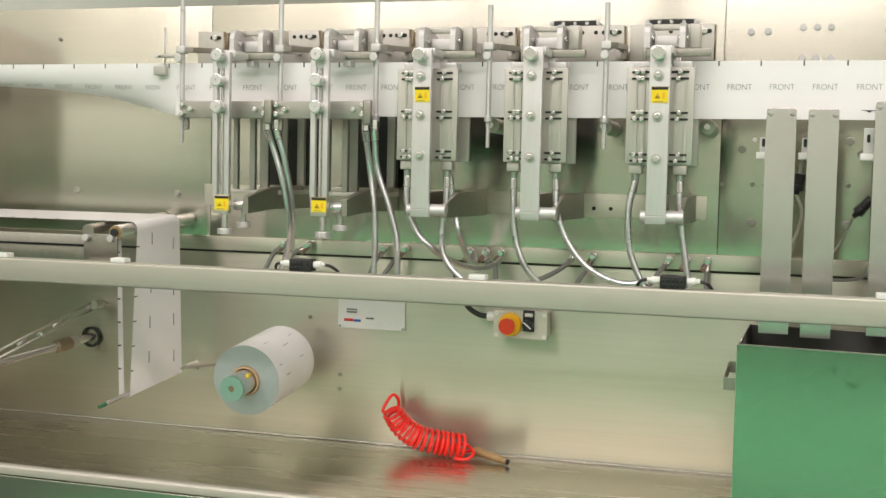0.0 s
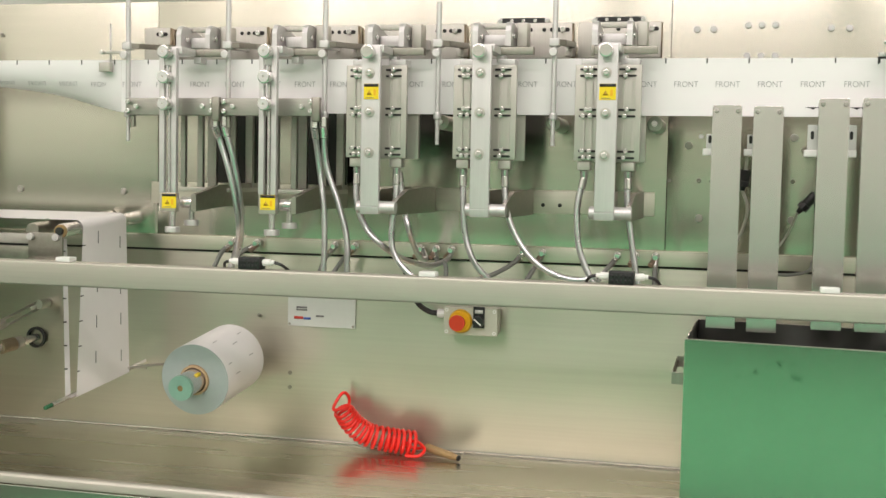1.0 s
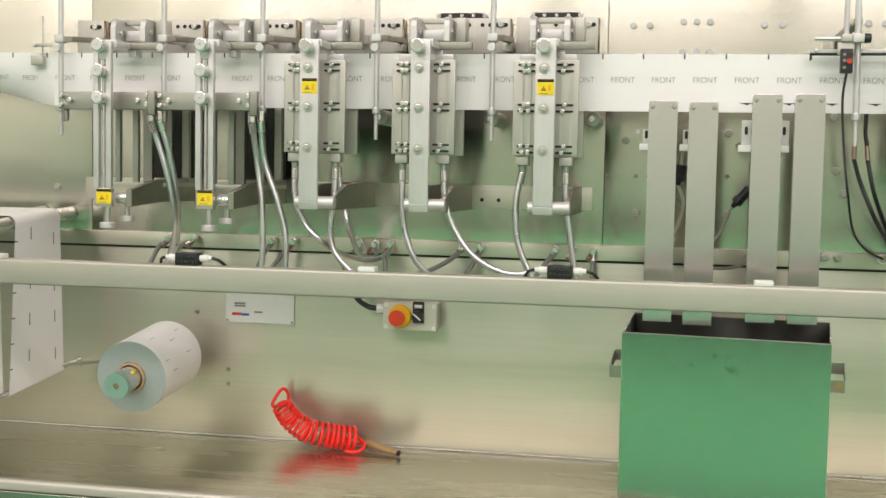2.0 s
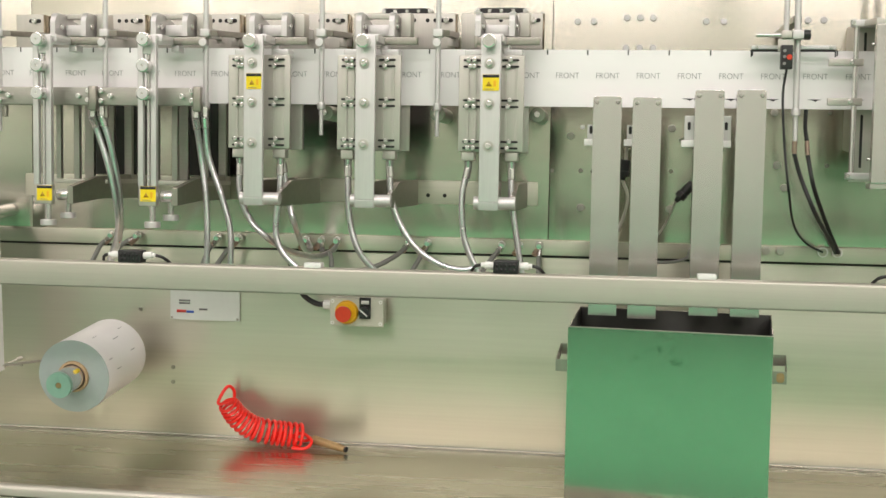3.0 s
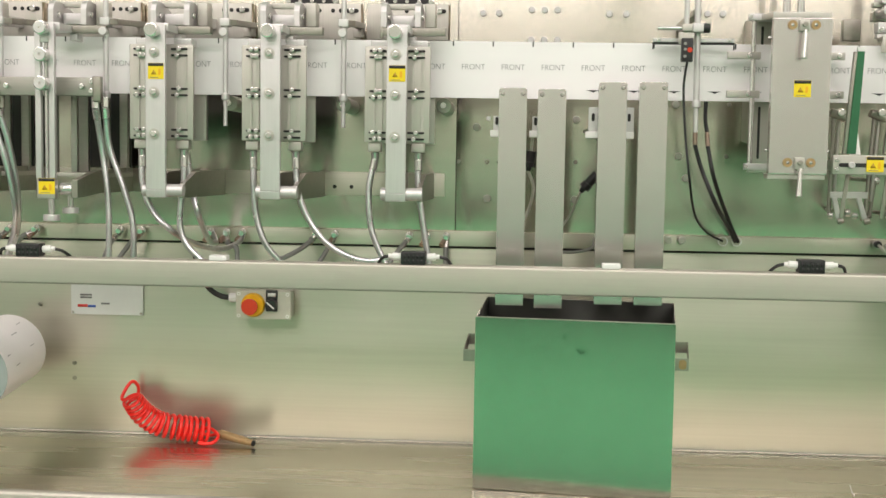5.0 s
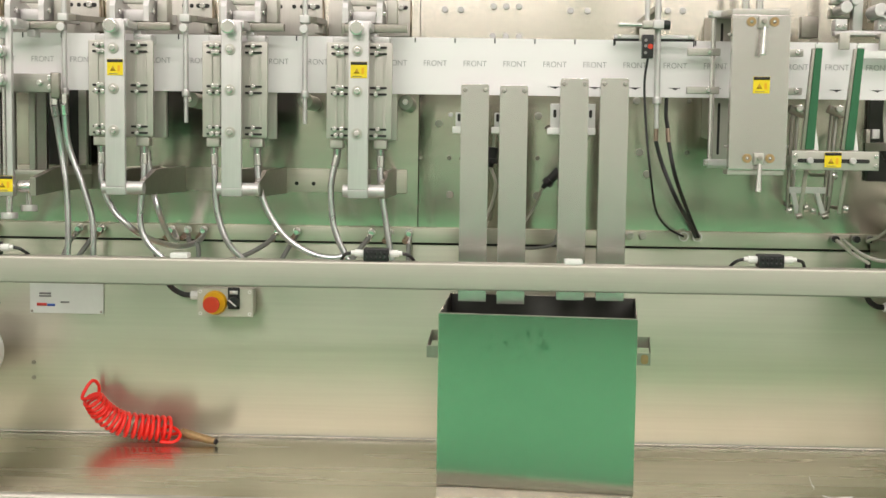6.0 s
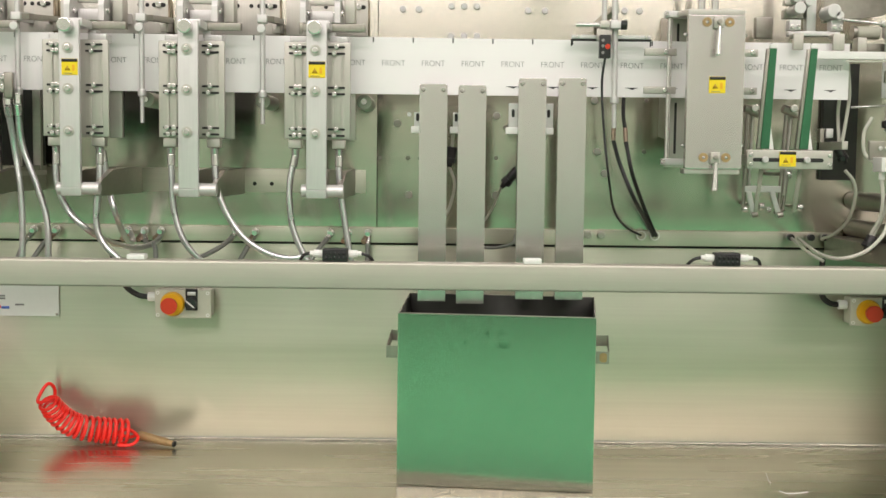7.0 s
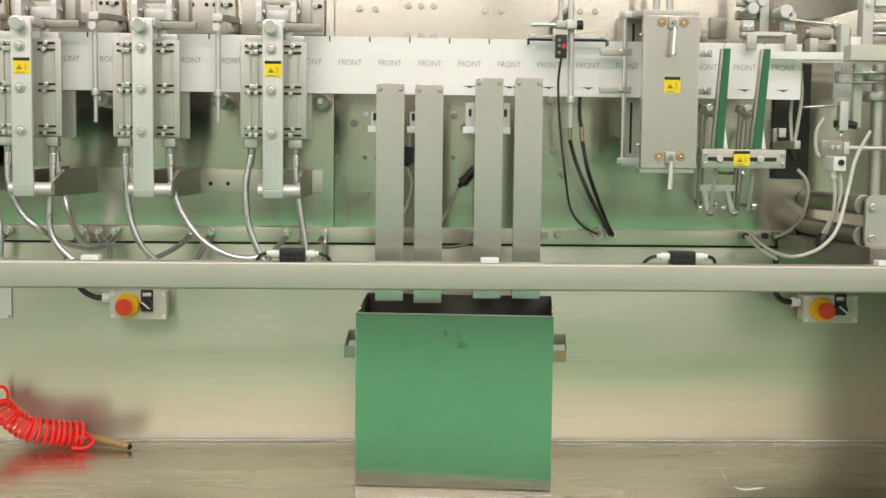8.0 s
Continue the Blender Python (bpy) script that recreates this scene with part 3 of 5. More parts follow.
# ---- slotted stations ----
def slotted_station(xc):
    st = thing("bottom_seal_station", (xc, 2.3, 1.32), "slotted steel arm station clamping the film's lower edge", "sealing station", "slotted sealing stations")
    arm = part("slotted_arm", B(xc - 0.020, xc - 0.0085, 2.246, 2.258, 1.352, 1.655, 0.0012), STEEL_ARM, st, "upright slotted steel arm")
    part("arm_side", B(xc + 0.0075, xc + 0.019, 2.246, 2.258, 1.352, 1.655, 0.0012), STEEL_ARM, arm)
    part("arm_head", B(xc - 0.0083, xc + 0.0073, 2.247, 2.258, 1.618, 1.655, 0.001), STEEL_ARM, arm)
    part("arm_foot", B(xc - 0.018, xc + 0.019, 2.2455, 2.262, 1.312, 1.3515, 0.0015), STEEL_PLATE, arm)
    part("lead_screw", C((xc - 0.0005, 2.256, 1.352), (xc - 0.0005, 2.256, 1.618), 0.004, 12), CHROME, st)
    for z in (1.645, 1.593, 1.5375):
        knob = part("clamp_knob", C((xc - 0.001, 2.2455, z), (xc - 0.001, 2.224, z), 0.0138, 24, bevel=0.002), CHROME, st, "turned steel clamp knob")
        part("knob_face", ring((xc - 0.001, 2.2238, z), (xc - 0.001, 2.2228, z), 0.011, 0.003, 20), STEEL_ARM, knob)
    part("clamp_yoke", B(xc - 0.017, xc + 0.026, 2.259, 2.3245, 1.643, 1.659, 0.004), STEEL_ARM, st)
    bar = part("jaw_bar", B(xc - 0.128, xc + 0.090, 2.30, 2.318, 1.517, 1.554, 0.0015), STEEL_JAW, st, "horizontal steel jaw bar")
    for dx, dz in ((-0.120, 0.010), (-0.120, -0.010), (-0.100, 0.0), (0.055, 0.0), (0.076, 0.010), (0.076, -0.009)):
        part("jaw_screw", bolt(xc + dx, 2.2998, 1.536 + dz, 0.0055, 0.008), CHROME, bar)
    part("jaw_stud", C((xc - 0.118, 2.315, 1.517), (xc - 0.118, 2.315, 1.492), 0.0058, 14, bevel=0.001), STEEL_DARK, st)
    end = part("jaw_end", B(xc + 0.0805, xc + 0.098, 2.285, 2.2995, 1.505, 1.556, 0.003), STEEL_DARK, st, "dark end block of the jaw")
    part("hose_nut", C((xc + 0.082, 2.30, 1.516), (xc + 0.082, 2.30, 1.492), 0.008, 6, bevel=0.001), CHROME, end)
    part("hose_nut", C((xc + 0.096, 2.315, 1.516), (xc + 0.096, 2.315, 1.495), 0.008, 6, bevel=0.001), CHROME, end)
    # the second arm and the guide posts behind the film
    for dx, y, w in ((-0.052, 2.42, 0.011), (-0.010, 2.42, 0.013), (-0.028, 2.52, 0.022), (0.020, 2.53, 0.014), (0.052, 2.55, 0.018)):
        part("guide_post", B(xc + dx - w / 2, xc + dx + w / 2, y, y + 0.012, 1.362, 1.60, 0.0012), STEEL_JAW, st)
    # dark plate stands in for the shadow between the guide posts
    part("post_shade_plate", B(xc - 0.055, xc + 0.062, 2.572, 2.578, 1.372, 1.60, 0.001), DARK_FILL, st, "near-black plate standing for the shadow between the guide posts")
    part("post_foot", B(xc - 0.06, xc + 0.065, 2.415, 2.575, 1.352, 1.3615, 0.001), STEEL_PLATE, st)
    for dx, y, z0, z1, r in ((0.009, 2.252, 1.312, 1.268, 0.017), (0.029, 2.30, 1.318, 1.281, 0.017)):
        screw = part("thumb_screw", C((xc + dx, y, z0), (xc + dx, y, z1 + 0.010), 0.0062, 14), CHROME, st, "knurled thumb screw")
        part("thumb_nut", C((xc + dx, y, z1 + 0.012), (xc + dx, y, z1), r * 0.95, 26, bevel=0.0015), STEEL_ARM, screw)
    part("pivot_bar", C((xc + 0.0195, 2.275, 1.331), (xc + 0.045, 2.275, 1.331), 0.012, 22, bevel=0.0015), CHROME, st)
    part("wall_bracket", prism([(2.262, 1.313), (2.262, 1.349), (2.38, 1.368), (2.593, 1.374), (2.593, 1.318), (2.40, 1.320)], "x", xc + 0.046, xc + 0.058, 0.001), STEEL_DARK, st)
    head_gear(st, xc + 0.006)
    return st


slot_one = slotted_station(-1.162)
slot_two = copy_thing(slot_one, pose(-0.937, 2.3, 1.32))
sticker(slot_one, -1.174, -1.141, 2.2453, 1.319, 1.350)
sticker(slot_two, -0.951, -0.918, 2.2453, 1.321, 1.352)

# ---- wall plates that carry the heads ----
for x0, x1 in ((-1.395, -1.328), (-1.309, -1.079), (-1.062, -0.854), (-0.838, -0.603), (-0.588, -0.359), (-0.345, -0.166)):
    plate = thing("carrier_plate", ((x0 + x1) / 2, 2.585, 1.66), "bright steel carrier plate bolted to the casing", "plate", "carrier plates on the casing")
    part("plate", B(x0, x1, 2.576, 2.5985, 1.662, 1.740, 0.0012), STEEL_PLATE, plate)
    part("plate_edge", B(x1 + 0.0002, x1 + 0.003, 2.577, 2.598, 1.663, 1.739), BRONZED, plate, "brown varnished plate edge")
    part("slot", prism(slot_outline(x1 - 0.020, 1.7245, 0.030, 0.009), "y", 2.5748, 2.5757), VOID, plate)
    part("slot_screw", bolt(x1 - 0.020, 2.5746, 1.7245, 0.0065, 0.006), CHROME, plate)
    for dx in (0.045, 0.062, 0.092):
        if x1 - x0 > 0.1:
            part("bolt_hole", C((x1 - dx, 2.5757, 1.7245), (x1 - dx, 2.5747, 1.7245), 0.0045, 12), VOID, plate)

# ---- film guide rods ----
def guide_rod(x, top=1.755, low=1.462):
    g = thing("film_guide_rod", (x, 2.345, low), "upright steel guide rod clamped in front of the film", "guide rod", "film guide rods")
    part("upper_rod", C((x, 2.345, 1.525), (x, 2.345, top), 0.0056, 16, bevel=0.001), STEEL_ARM, g)
    part("lower_rod", C((x, 2.345, low), (x, 2.345, 1.525), 0.0042, 14, bevel=0.0008), STEEL_ARM, g)
    part("end_ball", C((x, 2.345, 1.514), (x, 2.345, 1.529), 0.0085, 16, bevel=0.003), STEEL_ARM, g)
    part("clamp_block", B(x - 0.010, x + 0.010, 2.334, 2.357, 1.662, 1.678, 0.002), STEEL_ARM, g)
    part("clamp_screw", C((x, 2.333, 1.649), (x, 2.322, 1.649), 0.0085, 16, bevel=0.0015), STEEL_ARM, g)
    part("link_arm", prism([(x + 0.0102, 2.340), (x + 0.0102, 2.353), (x - 0.004, 2.575), (x + 0.012, 2.575), (x + 0.022, 2.353)], "z", 1.664, 1.676, 0.001), STEEL_DARK, g)
    part("link_hook", B(x - 0.008, x + 0.010, 2.53, 2.575, 1.645, 1.6635, 0.001), STEEL_PLATE, g)
    return g


rod_first = guide_rod(-0.361)
for x in (-0.602, -0.849, -1.07, -1.309):
    copy_thing(rod_first, pose(x, 2.345, 1.462))
for x, z0, z1 in ((-1.309, 1.765, 1.80), (-1.07, 1.755, 1.79), (-0.849, 1.755, 1.77)):
    tip = thing("rod_extension", (x, 2.345, z0), "steel extension on a film guide rod", "rod", "guide rod extensions")
    part("extension", C((x, 2.345, z0 - 0.009), (x, 2.345, z1), 0.0055, 14, bevel=0.001), STEEL_ARM, tip)

edge_clip = thing("film_edge_clip", (-1.36, 2.36, 1.62), "small steel edge clip on a thin pin", "clip")
part("pin", C((-1.361, 2.36, 1.632), (-1.361, 2.36, 1.722), 0.0022, 10), STEEL_ARM, edge_clip)
part("clip_pad", B(-1.386, -1.358, 2.352, 2.366, 1.615, 1.636, 0.002), STEEL_PLATE, edge_clip)
part("clip_bar", B(-1.385, -1.315, 2.356, 2.364, 1.655, 1.662, 0.001), STEEL_PLATE, edge_clip)
part("clip_screw", C((-1.375, 2.355, 1.658), (-1.375, 2.343, 1.658), 0.005, 14, bevel=0.001), CHROME, edge_clip)


# ---- braided hoses and the ledge fittings ----
def braided_hose(points, r=0.0062, mat=None, label="braided stainless steel hose hanging from a station", cat="hose", grp="braided hoses"):
    h = thing("braided_hose", points[0], label, cat, grp)
    path = smooth_path(points, 12)
    part("hose_jacket", sweep(path, r, 12), mat or BRAID, h)
    a, b = Vector(path[0]), Vector(path[1])
    d = (b - a).normalized()
    part("hose_ferrule", C(a, a + d * 0.022, r * 1.25, 14, bevel=0.001), CHROME, h)
    return h


for pts in (
    [(-1.080, 2.30, 1.492), (-1.077, 2.32, 1.464), (-1.056, 2.33, 1.384), (-1.047, 2.35, 1.298), (-1.060, 2.38, 1.246), (-1.090, 2.42, 1.202), (-1.11, 2.44, 1.17)],
    [(-1.066, 2.315, 1.495), (-1.049, 2.33, 1.421), (-1.045, 2.36, 1.323), (-1.064, 2.40, 1.240), (-1.105, 2.45, 1.182)],
    [(-0.855, 2.30, 1.492), (-0.854, 2.33, 1.413), (-0.843, 2.33, 1.329), (-0.840, 2.33, 1.245), (-0.843, 2.33, 1.160)],
    [(-0.841, 2.315, 1.495), (-0.837, 2.33, 1.413), (-0.808, 2.33, 1.330), (-0.790, 2.33, 1.259), (-0.790, 2.33, 1.160)],
    [(-0.764, 2.312, 1.400), (-0.763, 2.31, 1.343), (-0.744, 2.31, 1.291), (-0.706, 2.31, 1.251), (-0.682, 2.40, 1.217), (-0.652, 2.50, 1.199), (-0.625, 2.55, 1.210), (-0.621, 2.578, 1.231)],
    [(-0.678, 2.312, 1.400), (-0.679, 2.31, 1.346), (-0.685, 2.31, 1.299), (-0.685, 2.31, 1.252), (-0.669, 2.31, 1.217), (-0.630, 2.31, 1.180)],
    [(-0.687, 2.36, 1.405), (-0.676, 2.36, 1.333), (-0.660, 2.36, 1.274), (-0.678, 2.50, 1.217), (-0.676, 2.55, 1.210), (-0.693, 2.578, 1.231)],
    [(-0.537, 2.312, 1.400), (-0.535, 2.31, 1.338), (-0.530, 2.31, 1.281), (-0.513, 2.31, 1.230), (-0.489, 2.32, 1.196), (-0.455, 2.34, 1.165)],
    [(-0.451, 2.312, 1.400), (-0.447, 2.31, 1.341), (-0.428, 2.31, 1.285), (-0.392, 2.31, 1.235), (-0.346, 2.31, 1.206), (-0.301, 2.31, 1.196), (-0.262, 2.31, 1.203)],
    [(-0.291, 2.312, 1.400), (-0.302, 2.31, 1.345), (-0.300, 2.31, 1.278), (-0.288, 2.31, 1.234), (-0.262, 2.31, 1.180)],
    [(-0.205, 2.312, 1.400), (-0.204, 2.31, 1.348), (-0.193, 2.31, 1.271), (-0.178, 2.31, 1.180)],
):
    braided_hose(pts)
for pts in (
    [(-1.098, 2.572, 1.226), (-1.125, 2.55, 1.210), (-1.150, 2.53, 1.17)],
    [(-1.160, 2.572, 1.226), (-1.175, 2.55, 1.210), (-1.185, 2.52, 1.17)],
    [(-0.903, 2.572, 1.226), (-0.915, 2.55, 1.205), (-0.925, 2.52, 1.16)],
    [(-0.853, 2.572, 1.226), (-0.870, 2.55, 1.205), (-0.895, 2.52, 1.16)],
    [(-0.658, 2.572, 1.226), (-0.648, 2.55, 1.205), (-0.625, 2.53, 1.200), (-0.620, 2.52, 1.16)],
    [(-0.456, 2.572, 1.226), (-0.475, 2.50, 1.203), (-0.520, 2.44, 1.180), (-0.58, 2.40, 1.172)],
    [(-0.413, 2.572, 1.226), (-0.425, 2.55, 1.200), (-0.445, 2.52, 1.16)],
    [(-0.246, 2.572, 1.226), (-0.262, 2.52, 1.204), (-0.285, 2.49, 1.17)],
    [(-0.163, 2.572, 1.226), (-0.163, 2.56, 1.20), (-0.163, 2.55, 1.15)],
):
    braided_hose(pts, 0.0054, WIRE, "grey hose leaving a fitting on the ledge", "hose", "hoses from the ledge")
for x in (-1.160, -1.098, -0.903, -0.853, -0.694, -0.658, -0.622, -0.456, -0.413, -0.246, -0.207, -0.163):
    fit = thing("hose_fitting", (x, 2.58, 1.231), "chrome hose fitting with a copper sleeve on the ledge", "fitting", "hose fittings on the ledge")
    part("flange_nut", C((x, 2.5858, 1.231), (x, 2.574, 1.231), 0.0095, 6, bevel=0.001), CHROME, fit)
    part("nipple", C((x, 2.574, 1.231), (x, 2.560, 1.229), 0.0062, 14, bevel=0.001), CHROME, fit)
    part("sleeve", C((x, 2.572, 1.226), (x - 0.010, 2.556, 1.212), 0.0062, 14, bevel=0.001), COPPER, fit)

for x in (-0.163, -0.372, -0.612):
    rl = thing("film_support_roller", (x, 2.44, 1.515), "small pale roller behind the film's lower edge", "roller", "film support rollers")
    part("roller_body", C((x, 2.42, 1.512), (x, 2.55, 1.512), 0.016, 24, bevel=0.003), STEEL_PLATE, rl)
    part("roller_axle", C((x, 2.405, 1.512), (x, 2.599, 1.512), 0.006, 14), CHROME, rl)

# ---- film roll on its spindle ----
RX = -1.131


def on_axis(y, dx=0.0, dz=0.0):
    """The spindle droops a little towards its free end."""
    return Vector((RX + dx, y, 0.943 + (y - 2.317) * 0.105 + dz))


roll = thing("film_roll", on_axis(2.317), "white film roll with a pale grey wound edge on a spindle", "film roll")
part("wound_film", ring(on_axis(2.3185), on_axis(2.512), 0.079, 0.034, 72), FILM, roll)
part("roll_edge", ring(on_axis(2.3165), on_axis(2.3183), 0.0787, 0.034, 72), ROLL_SIDE, roll, "grey-green wound edge of the roll")
part("cardboard_core", ring(on_axis(2.311), on_axis(2.512), 0.0335, 0.0285, 40), CARD, roll)
spindle = thing("roll_spindle", on_axis(2.25), "chrome spindle with a pale green end cap", "spindle")
part("spindle_shaft", C(on_axis(2.2565), on_axis(2.599), 0.0262, 36, bevel=0.001), CHROME, spindle)
cap = part("end_cap", ring(on_axis(2.2465), on_axis(2.256), 0.0272, 0.0065, 40), TEAL, spindle, "pale green end cap")
part("cap_plug", C(on_axis(2.2475), on_axis(2.255), 0.0063, 16), BRASS, cap)
part("tape_mark", C(on_axis(2.283, 0.0178, 0.0178), on_axis(2.300, 0.0178, 0.0178), 0.0050, 10), TAPE, spindle, "yellow tape mark")
for k, (a, y0, y1) in enumerate(((25, 2.335, 2.35), (50, 2.40, 2.425), (20, 2.44, 2.46), (70, 2.35, 2.37), (62, 2.455, 2.475), (5, 2.36, 2.38))):
    c, s = 0.0791 * math.cos(radians(a)), 0.0791 * math.sin(radians(a))
    part("print_dash", C(on_axis(y0, c, s), on_axis(y1, c, s), 0.0007, 6), INK, roll)

# ---- unwinding web, rollers and dancer ----
Y0, Y1 = 2.322, 2.512
unwind = thing("unwind_web", (-1.43, 2.42, 0.89), "white film web running over a roller and down", "film")
turn_x, turn_z, turn_r = -1.425, 1.262, 0.018
profile = [(-2.06, turn_z + turn_r)] + [(turn_x - 0.02, turn_z + turn_r)]
profile += [(turn_x + turn_r * math.sin(radians(a)), turn_z + turn_r * math.cos(radians(a))) for a in range(0, 100, 12)]
BAR_A, BAR_B = Vector((-1.452, 2.235, 0.872)), Vector((-1.402, 2.598, 0.926))


def on_bar(y, dx=0.0, dz=0.0):
    """A place along the dancer bar, by its depth."""
    return BAR_A.lerp(BAR_B, (y - BAR_A.y) / (BAR_B.y - BAR_A.y)) + Vector((dx, 0, dz))


depths = [Y0 + (Y1 - Y0) * j / 6 for j in range(7)]
front_rows = [[Vector((x, y, z + 0.06 * (y - 2.26))) for y in depths] for x, z in profile]
head_row = front_rows[-1]
front_rows += [[p.lerp(on_bar(p.y, 0.016), k / 3) for p in head_row] for k in (1, 2, 3)]
front_rows.append([on_bar(y, 0.006, -0.006) for y in depths])
part("front_strand", grid_mesh(front_rows), FILM, unwind, smooth=60)
rear_depths = [Y0 + 0.018 * j / 6 for j in range(7)]
rear_top = [Vector((-1.459, y, 1.240)) for y in rear_depths]
rear_rows = [[p.lerp(on_bar(p.y, -0.012), k / 3) for p in rear_top] for k in (0, 1, 2, 3)]
part("rear_strand", grid_mesh(rear_rows), FILM, unwind, "narrow strand running back up behind")
for k in range(6):
    e = rear_rows[0][0].lerp(rear_rows[3][0], 0.08 + 0.15 * k)
    part("edge_tick", B(e.x - 0.001, e.x + 0.005, Y0 - 0.001, Y0 + 0.004, e.z, e.z + 0.0026), INK_DARK, unwind)
    e = front_rows[-5][0].lerp(front_rows[-2][0], 0.10 + 0.15 * k)
    part("edge_tick", B(e.x, e.x + 0.0012, Y0, Y0 + 0.012, e.z, e.z + 0.0024), INK_DARK, unwind)
for k in range(10):
    x = -1.50 - 0.06 * k
    part("edge_tick", B(x, x + 0.002, Y0 + 0.0005, Y0 + 0.010, turn_z + turn_r + 0.0042, turn_z + turn_r + 0.0050), INK_DARK, unwind)
for k, g in enumerate((0.06, 0.12, 0.36, 0.42, 0.58, 0.62, 0.80, 0.86)):
    col = (2, 5)[k % 2]
    e = front_rows[-5][col].lerp(front_rows[-2][col], g)
    part("print_dash", B(e.x + 0.0002, e.x + 0.0014, e.y, e.y + 0.0016, e.z - 0.016, e.z + 0.012), INK, unwind)

bracket = thing("roller_bracket", (-1.46, 2.26, 1.2), "steel end bracket holding two web rollers", "bracket")
part("bracket_plate", B(-1.503, -1.419, 2.258, 2.264, 1.197, 1.257, 0.001), STEEL_DARK, bracket)
part("bracket_foot", B(-1.503, -1.419, 2.236, 2.2578, 1.1935, 1.1975, 0.0008), STEEL_PLATE, bracket)
for x in (-1.495, -1.432):
    part("bracket_screw", C((x, 2.2578, 1.248), (x, 2.249, 1.248), 0.008, 16, bevel=0.0012), STEEL_ARM, bracket)
for x, mat in ((-1.497, STEEL_DARK), (-1.425, CHROME)):
    part("web_roller", C((x, 2.2645, 1.2615), (x, 2.596, 1.2615), 0.0158, 28, bevel=0.001), mat, bracket)
part("roller_collar", ring((-1.425, 2.2595, 1.2615), (-1.425, 2.2643, 1.2615), 0.0145, 0.009, 24), BRASS, bracket, "brass roller collar")
part("roller_axle", C((-1.425, 2.2535, 1.2615), (-1.425, 2.2645, 1.2615), 0.0088, 20), BLACK, bracket)
for z0, z1, y, mat in ((1.229, 1.251, 2.300, STEEL_PLATE), (1.192, 1.224, 2.310, STEEL_DARK), (1.224, 1.229, 2.306, BLACK)):
    part("frame_bar", B(-2.07, -1.5035, y, y + 0.03, z0, z1 - 0.0005, 0.001), mat, bracket)

dancer = thing("dancer_arm", (-1.36, 2.3, 0.89), "slotted steel dancer arm with the web looped over it", "dancer arm")
part("dancer_bar", C(on_bar(2.262), on_bar(2.598), 0.0055, 18, bevel=0.001), CHROME, dancer)
for off in (0.0, 0.013):
    part("dancer_rail", prism([(-1.424 + off, 2.50), (-1.418 + off, 2.497), (-1.346 + off, 2.597), (-1.353 + off, 2.597)], "z", 0.921, 0.925, 0.001), STEEL_PLATE, dancer)
part("dancer_tip", C(on_bar(2.240), on_bar(2.263), 0.0045, 12, bevel=0.001), GREEN_BELT, dancer, "green plastic tip")
part("dancer_link", B(BAR_B.x - 0.012, BAR_B.x + 0.026, 2.55, 2.558, BAR_B.z - 0.012, BAR_B.z - 0.006, 0.001), STEEL_PLATE, dancer)

lever = thing("web_lever", (-1.70, 2.5, 0.95), "slotted flat steel lever pivoted on the casing", "lever")
a, b = Vector((-1.676, 2.57, 1.058)), Vector((-1.83, 2.25, 0.915))
axis = (b - a).normalized()
wide = Vector((0, 0, 1)) - axis * axis.z
wide.normalize()
thick = axis.cross(wide) * 0.004
def strip(p, q, w):
    bm = bmesh.new()
    vs = [bm.verts.new(c + wide * s + thick * k) for k in (0, 1) for c, s in ((p, w[0]), (q, w[0]), (q, w[1]), (p, w[1]))]
    for f in ((0, 1, 2, 3), (7, 6, 5, 4), (0, 4, 5, 1), (1, 5, 6, 2), (2, 6, 7, 3), (3, 7, 4, 0)):
        bm.faces.new([vs[i] for i in f])
    return bm
part("lever_edge", strip(a, b, (0.0055, 0.0115)), STEEL_PLATE, lever)
part("lever_edge", strip(a, b, (-0.0115, -0.0055)), STEEL_PLATE, lever)
for f in (0.0, 0.26, 0.52, 0.78):
    p = a.lerp(b, f)
    part("lever_web", strip(p, p + axis * 0.028, (-0.0054, 0.0054)), STEEL_PLATE, lever)
part("lever_pivot", C((-1.676, 2.56, 1.058), (-1.676, 2.599, 1.058), 0.012, 20, bevel=0.001), STEEL_PLATE, lever)
part("lever_screw", bolt(-1.735, 2.43, 0.995, 0.007, 0.01), CHROME, lever)

idle = thing("idle_shaft", (-1.72, 2.5, 0.95), "steel idle shaft with a clamp collar", "shaft")
part("shaft", C((-1.705, 2.599, 0.970), (-1.86, 2.15, 0.905), 0.010, 22), CHROME, idle)
part("clamp_collar", C((-1.727, 2.535, 0.961), (-1.740, 2.497, 0.955), 0.017, 26, bevel=0.002), BRONZED, idle, "worn clamp collar")
part("clamp_collar", C((-1.720, 2.556, 0.964), (-1.725, 2.54, 0.962), 0.014, 26, bevel=0.002), STEEL_PLATE, idle)
part("rubber_grommet", ring((-1.705, 2.5995, 0.970), (-1.705, 2.592, 0.970), 0.0265, 0.020, 32), RUBBER, idle, "black rubber grommet")

# ---- name plate on the lower panel ----
sign = thing("name_plate", (-0.94, 2.595, 1.03), "pale grey name plate screwed on the casing", "sign")
part("sign_sheet", B(-1.026, -0.857, 2.5955, 2.5985, 1.034, 1.120, 0.0008), SIGN_GREY, sign)
part("logo_bar", B(-1.010, -0.987, 2.5948, 2.5953, 1.051, 1.0575), RED_INK, sign)
part("logo_bar", B(-0.986, -0.968, 2.5948, 2.5953, 1.0505, 1.056), BLUE_INK, sign)
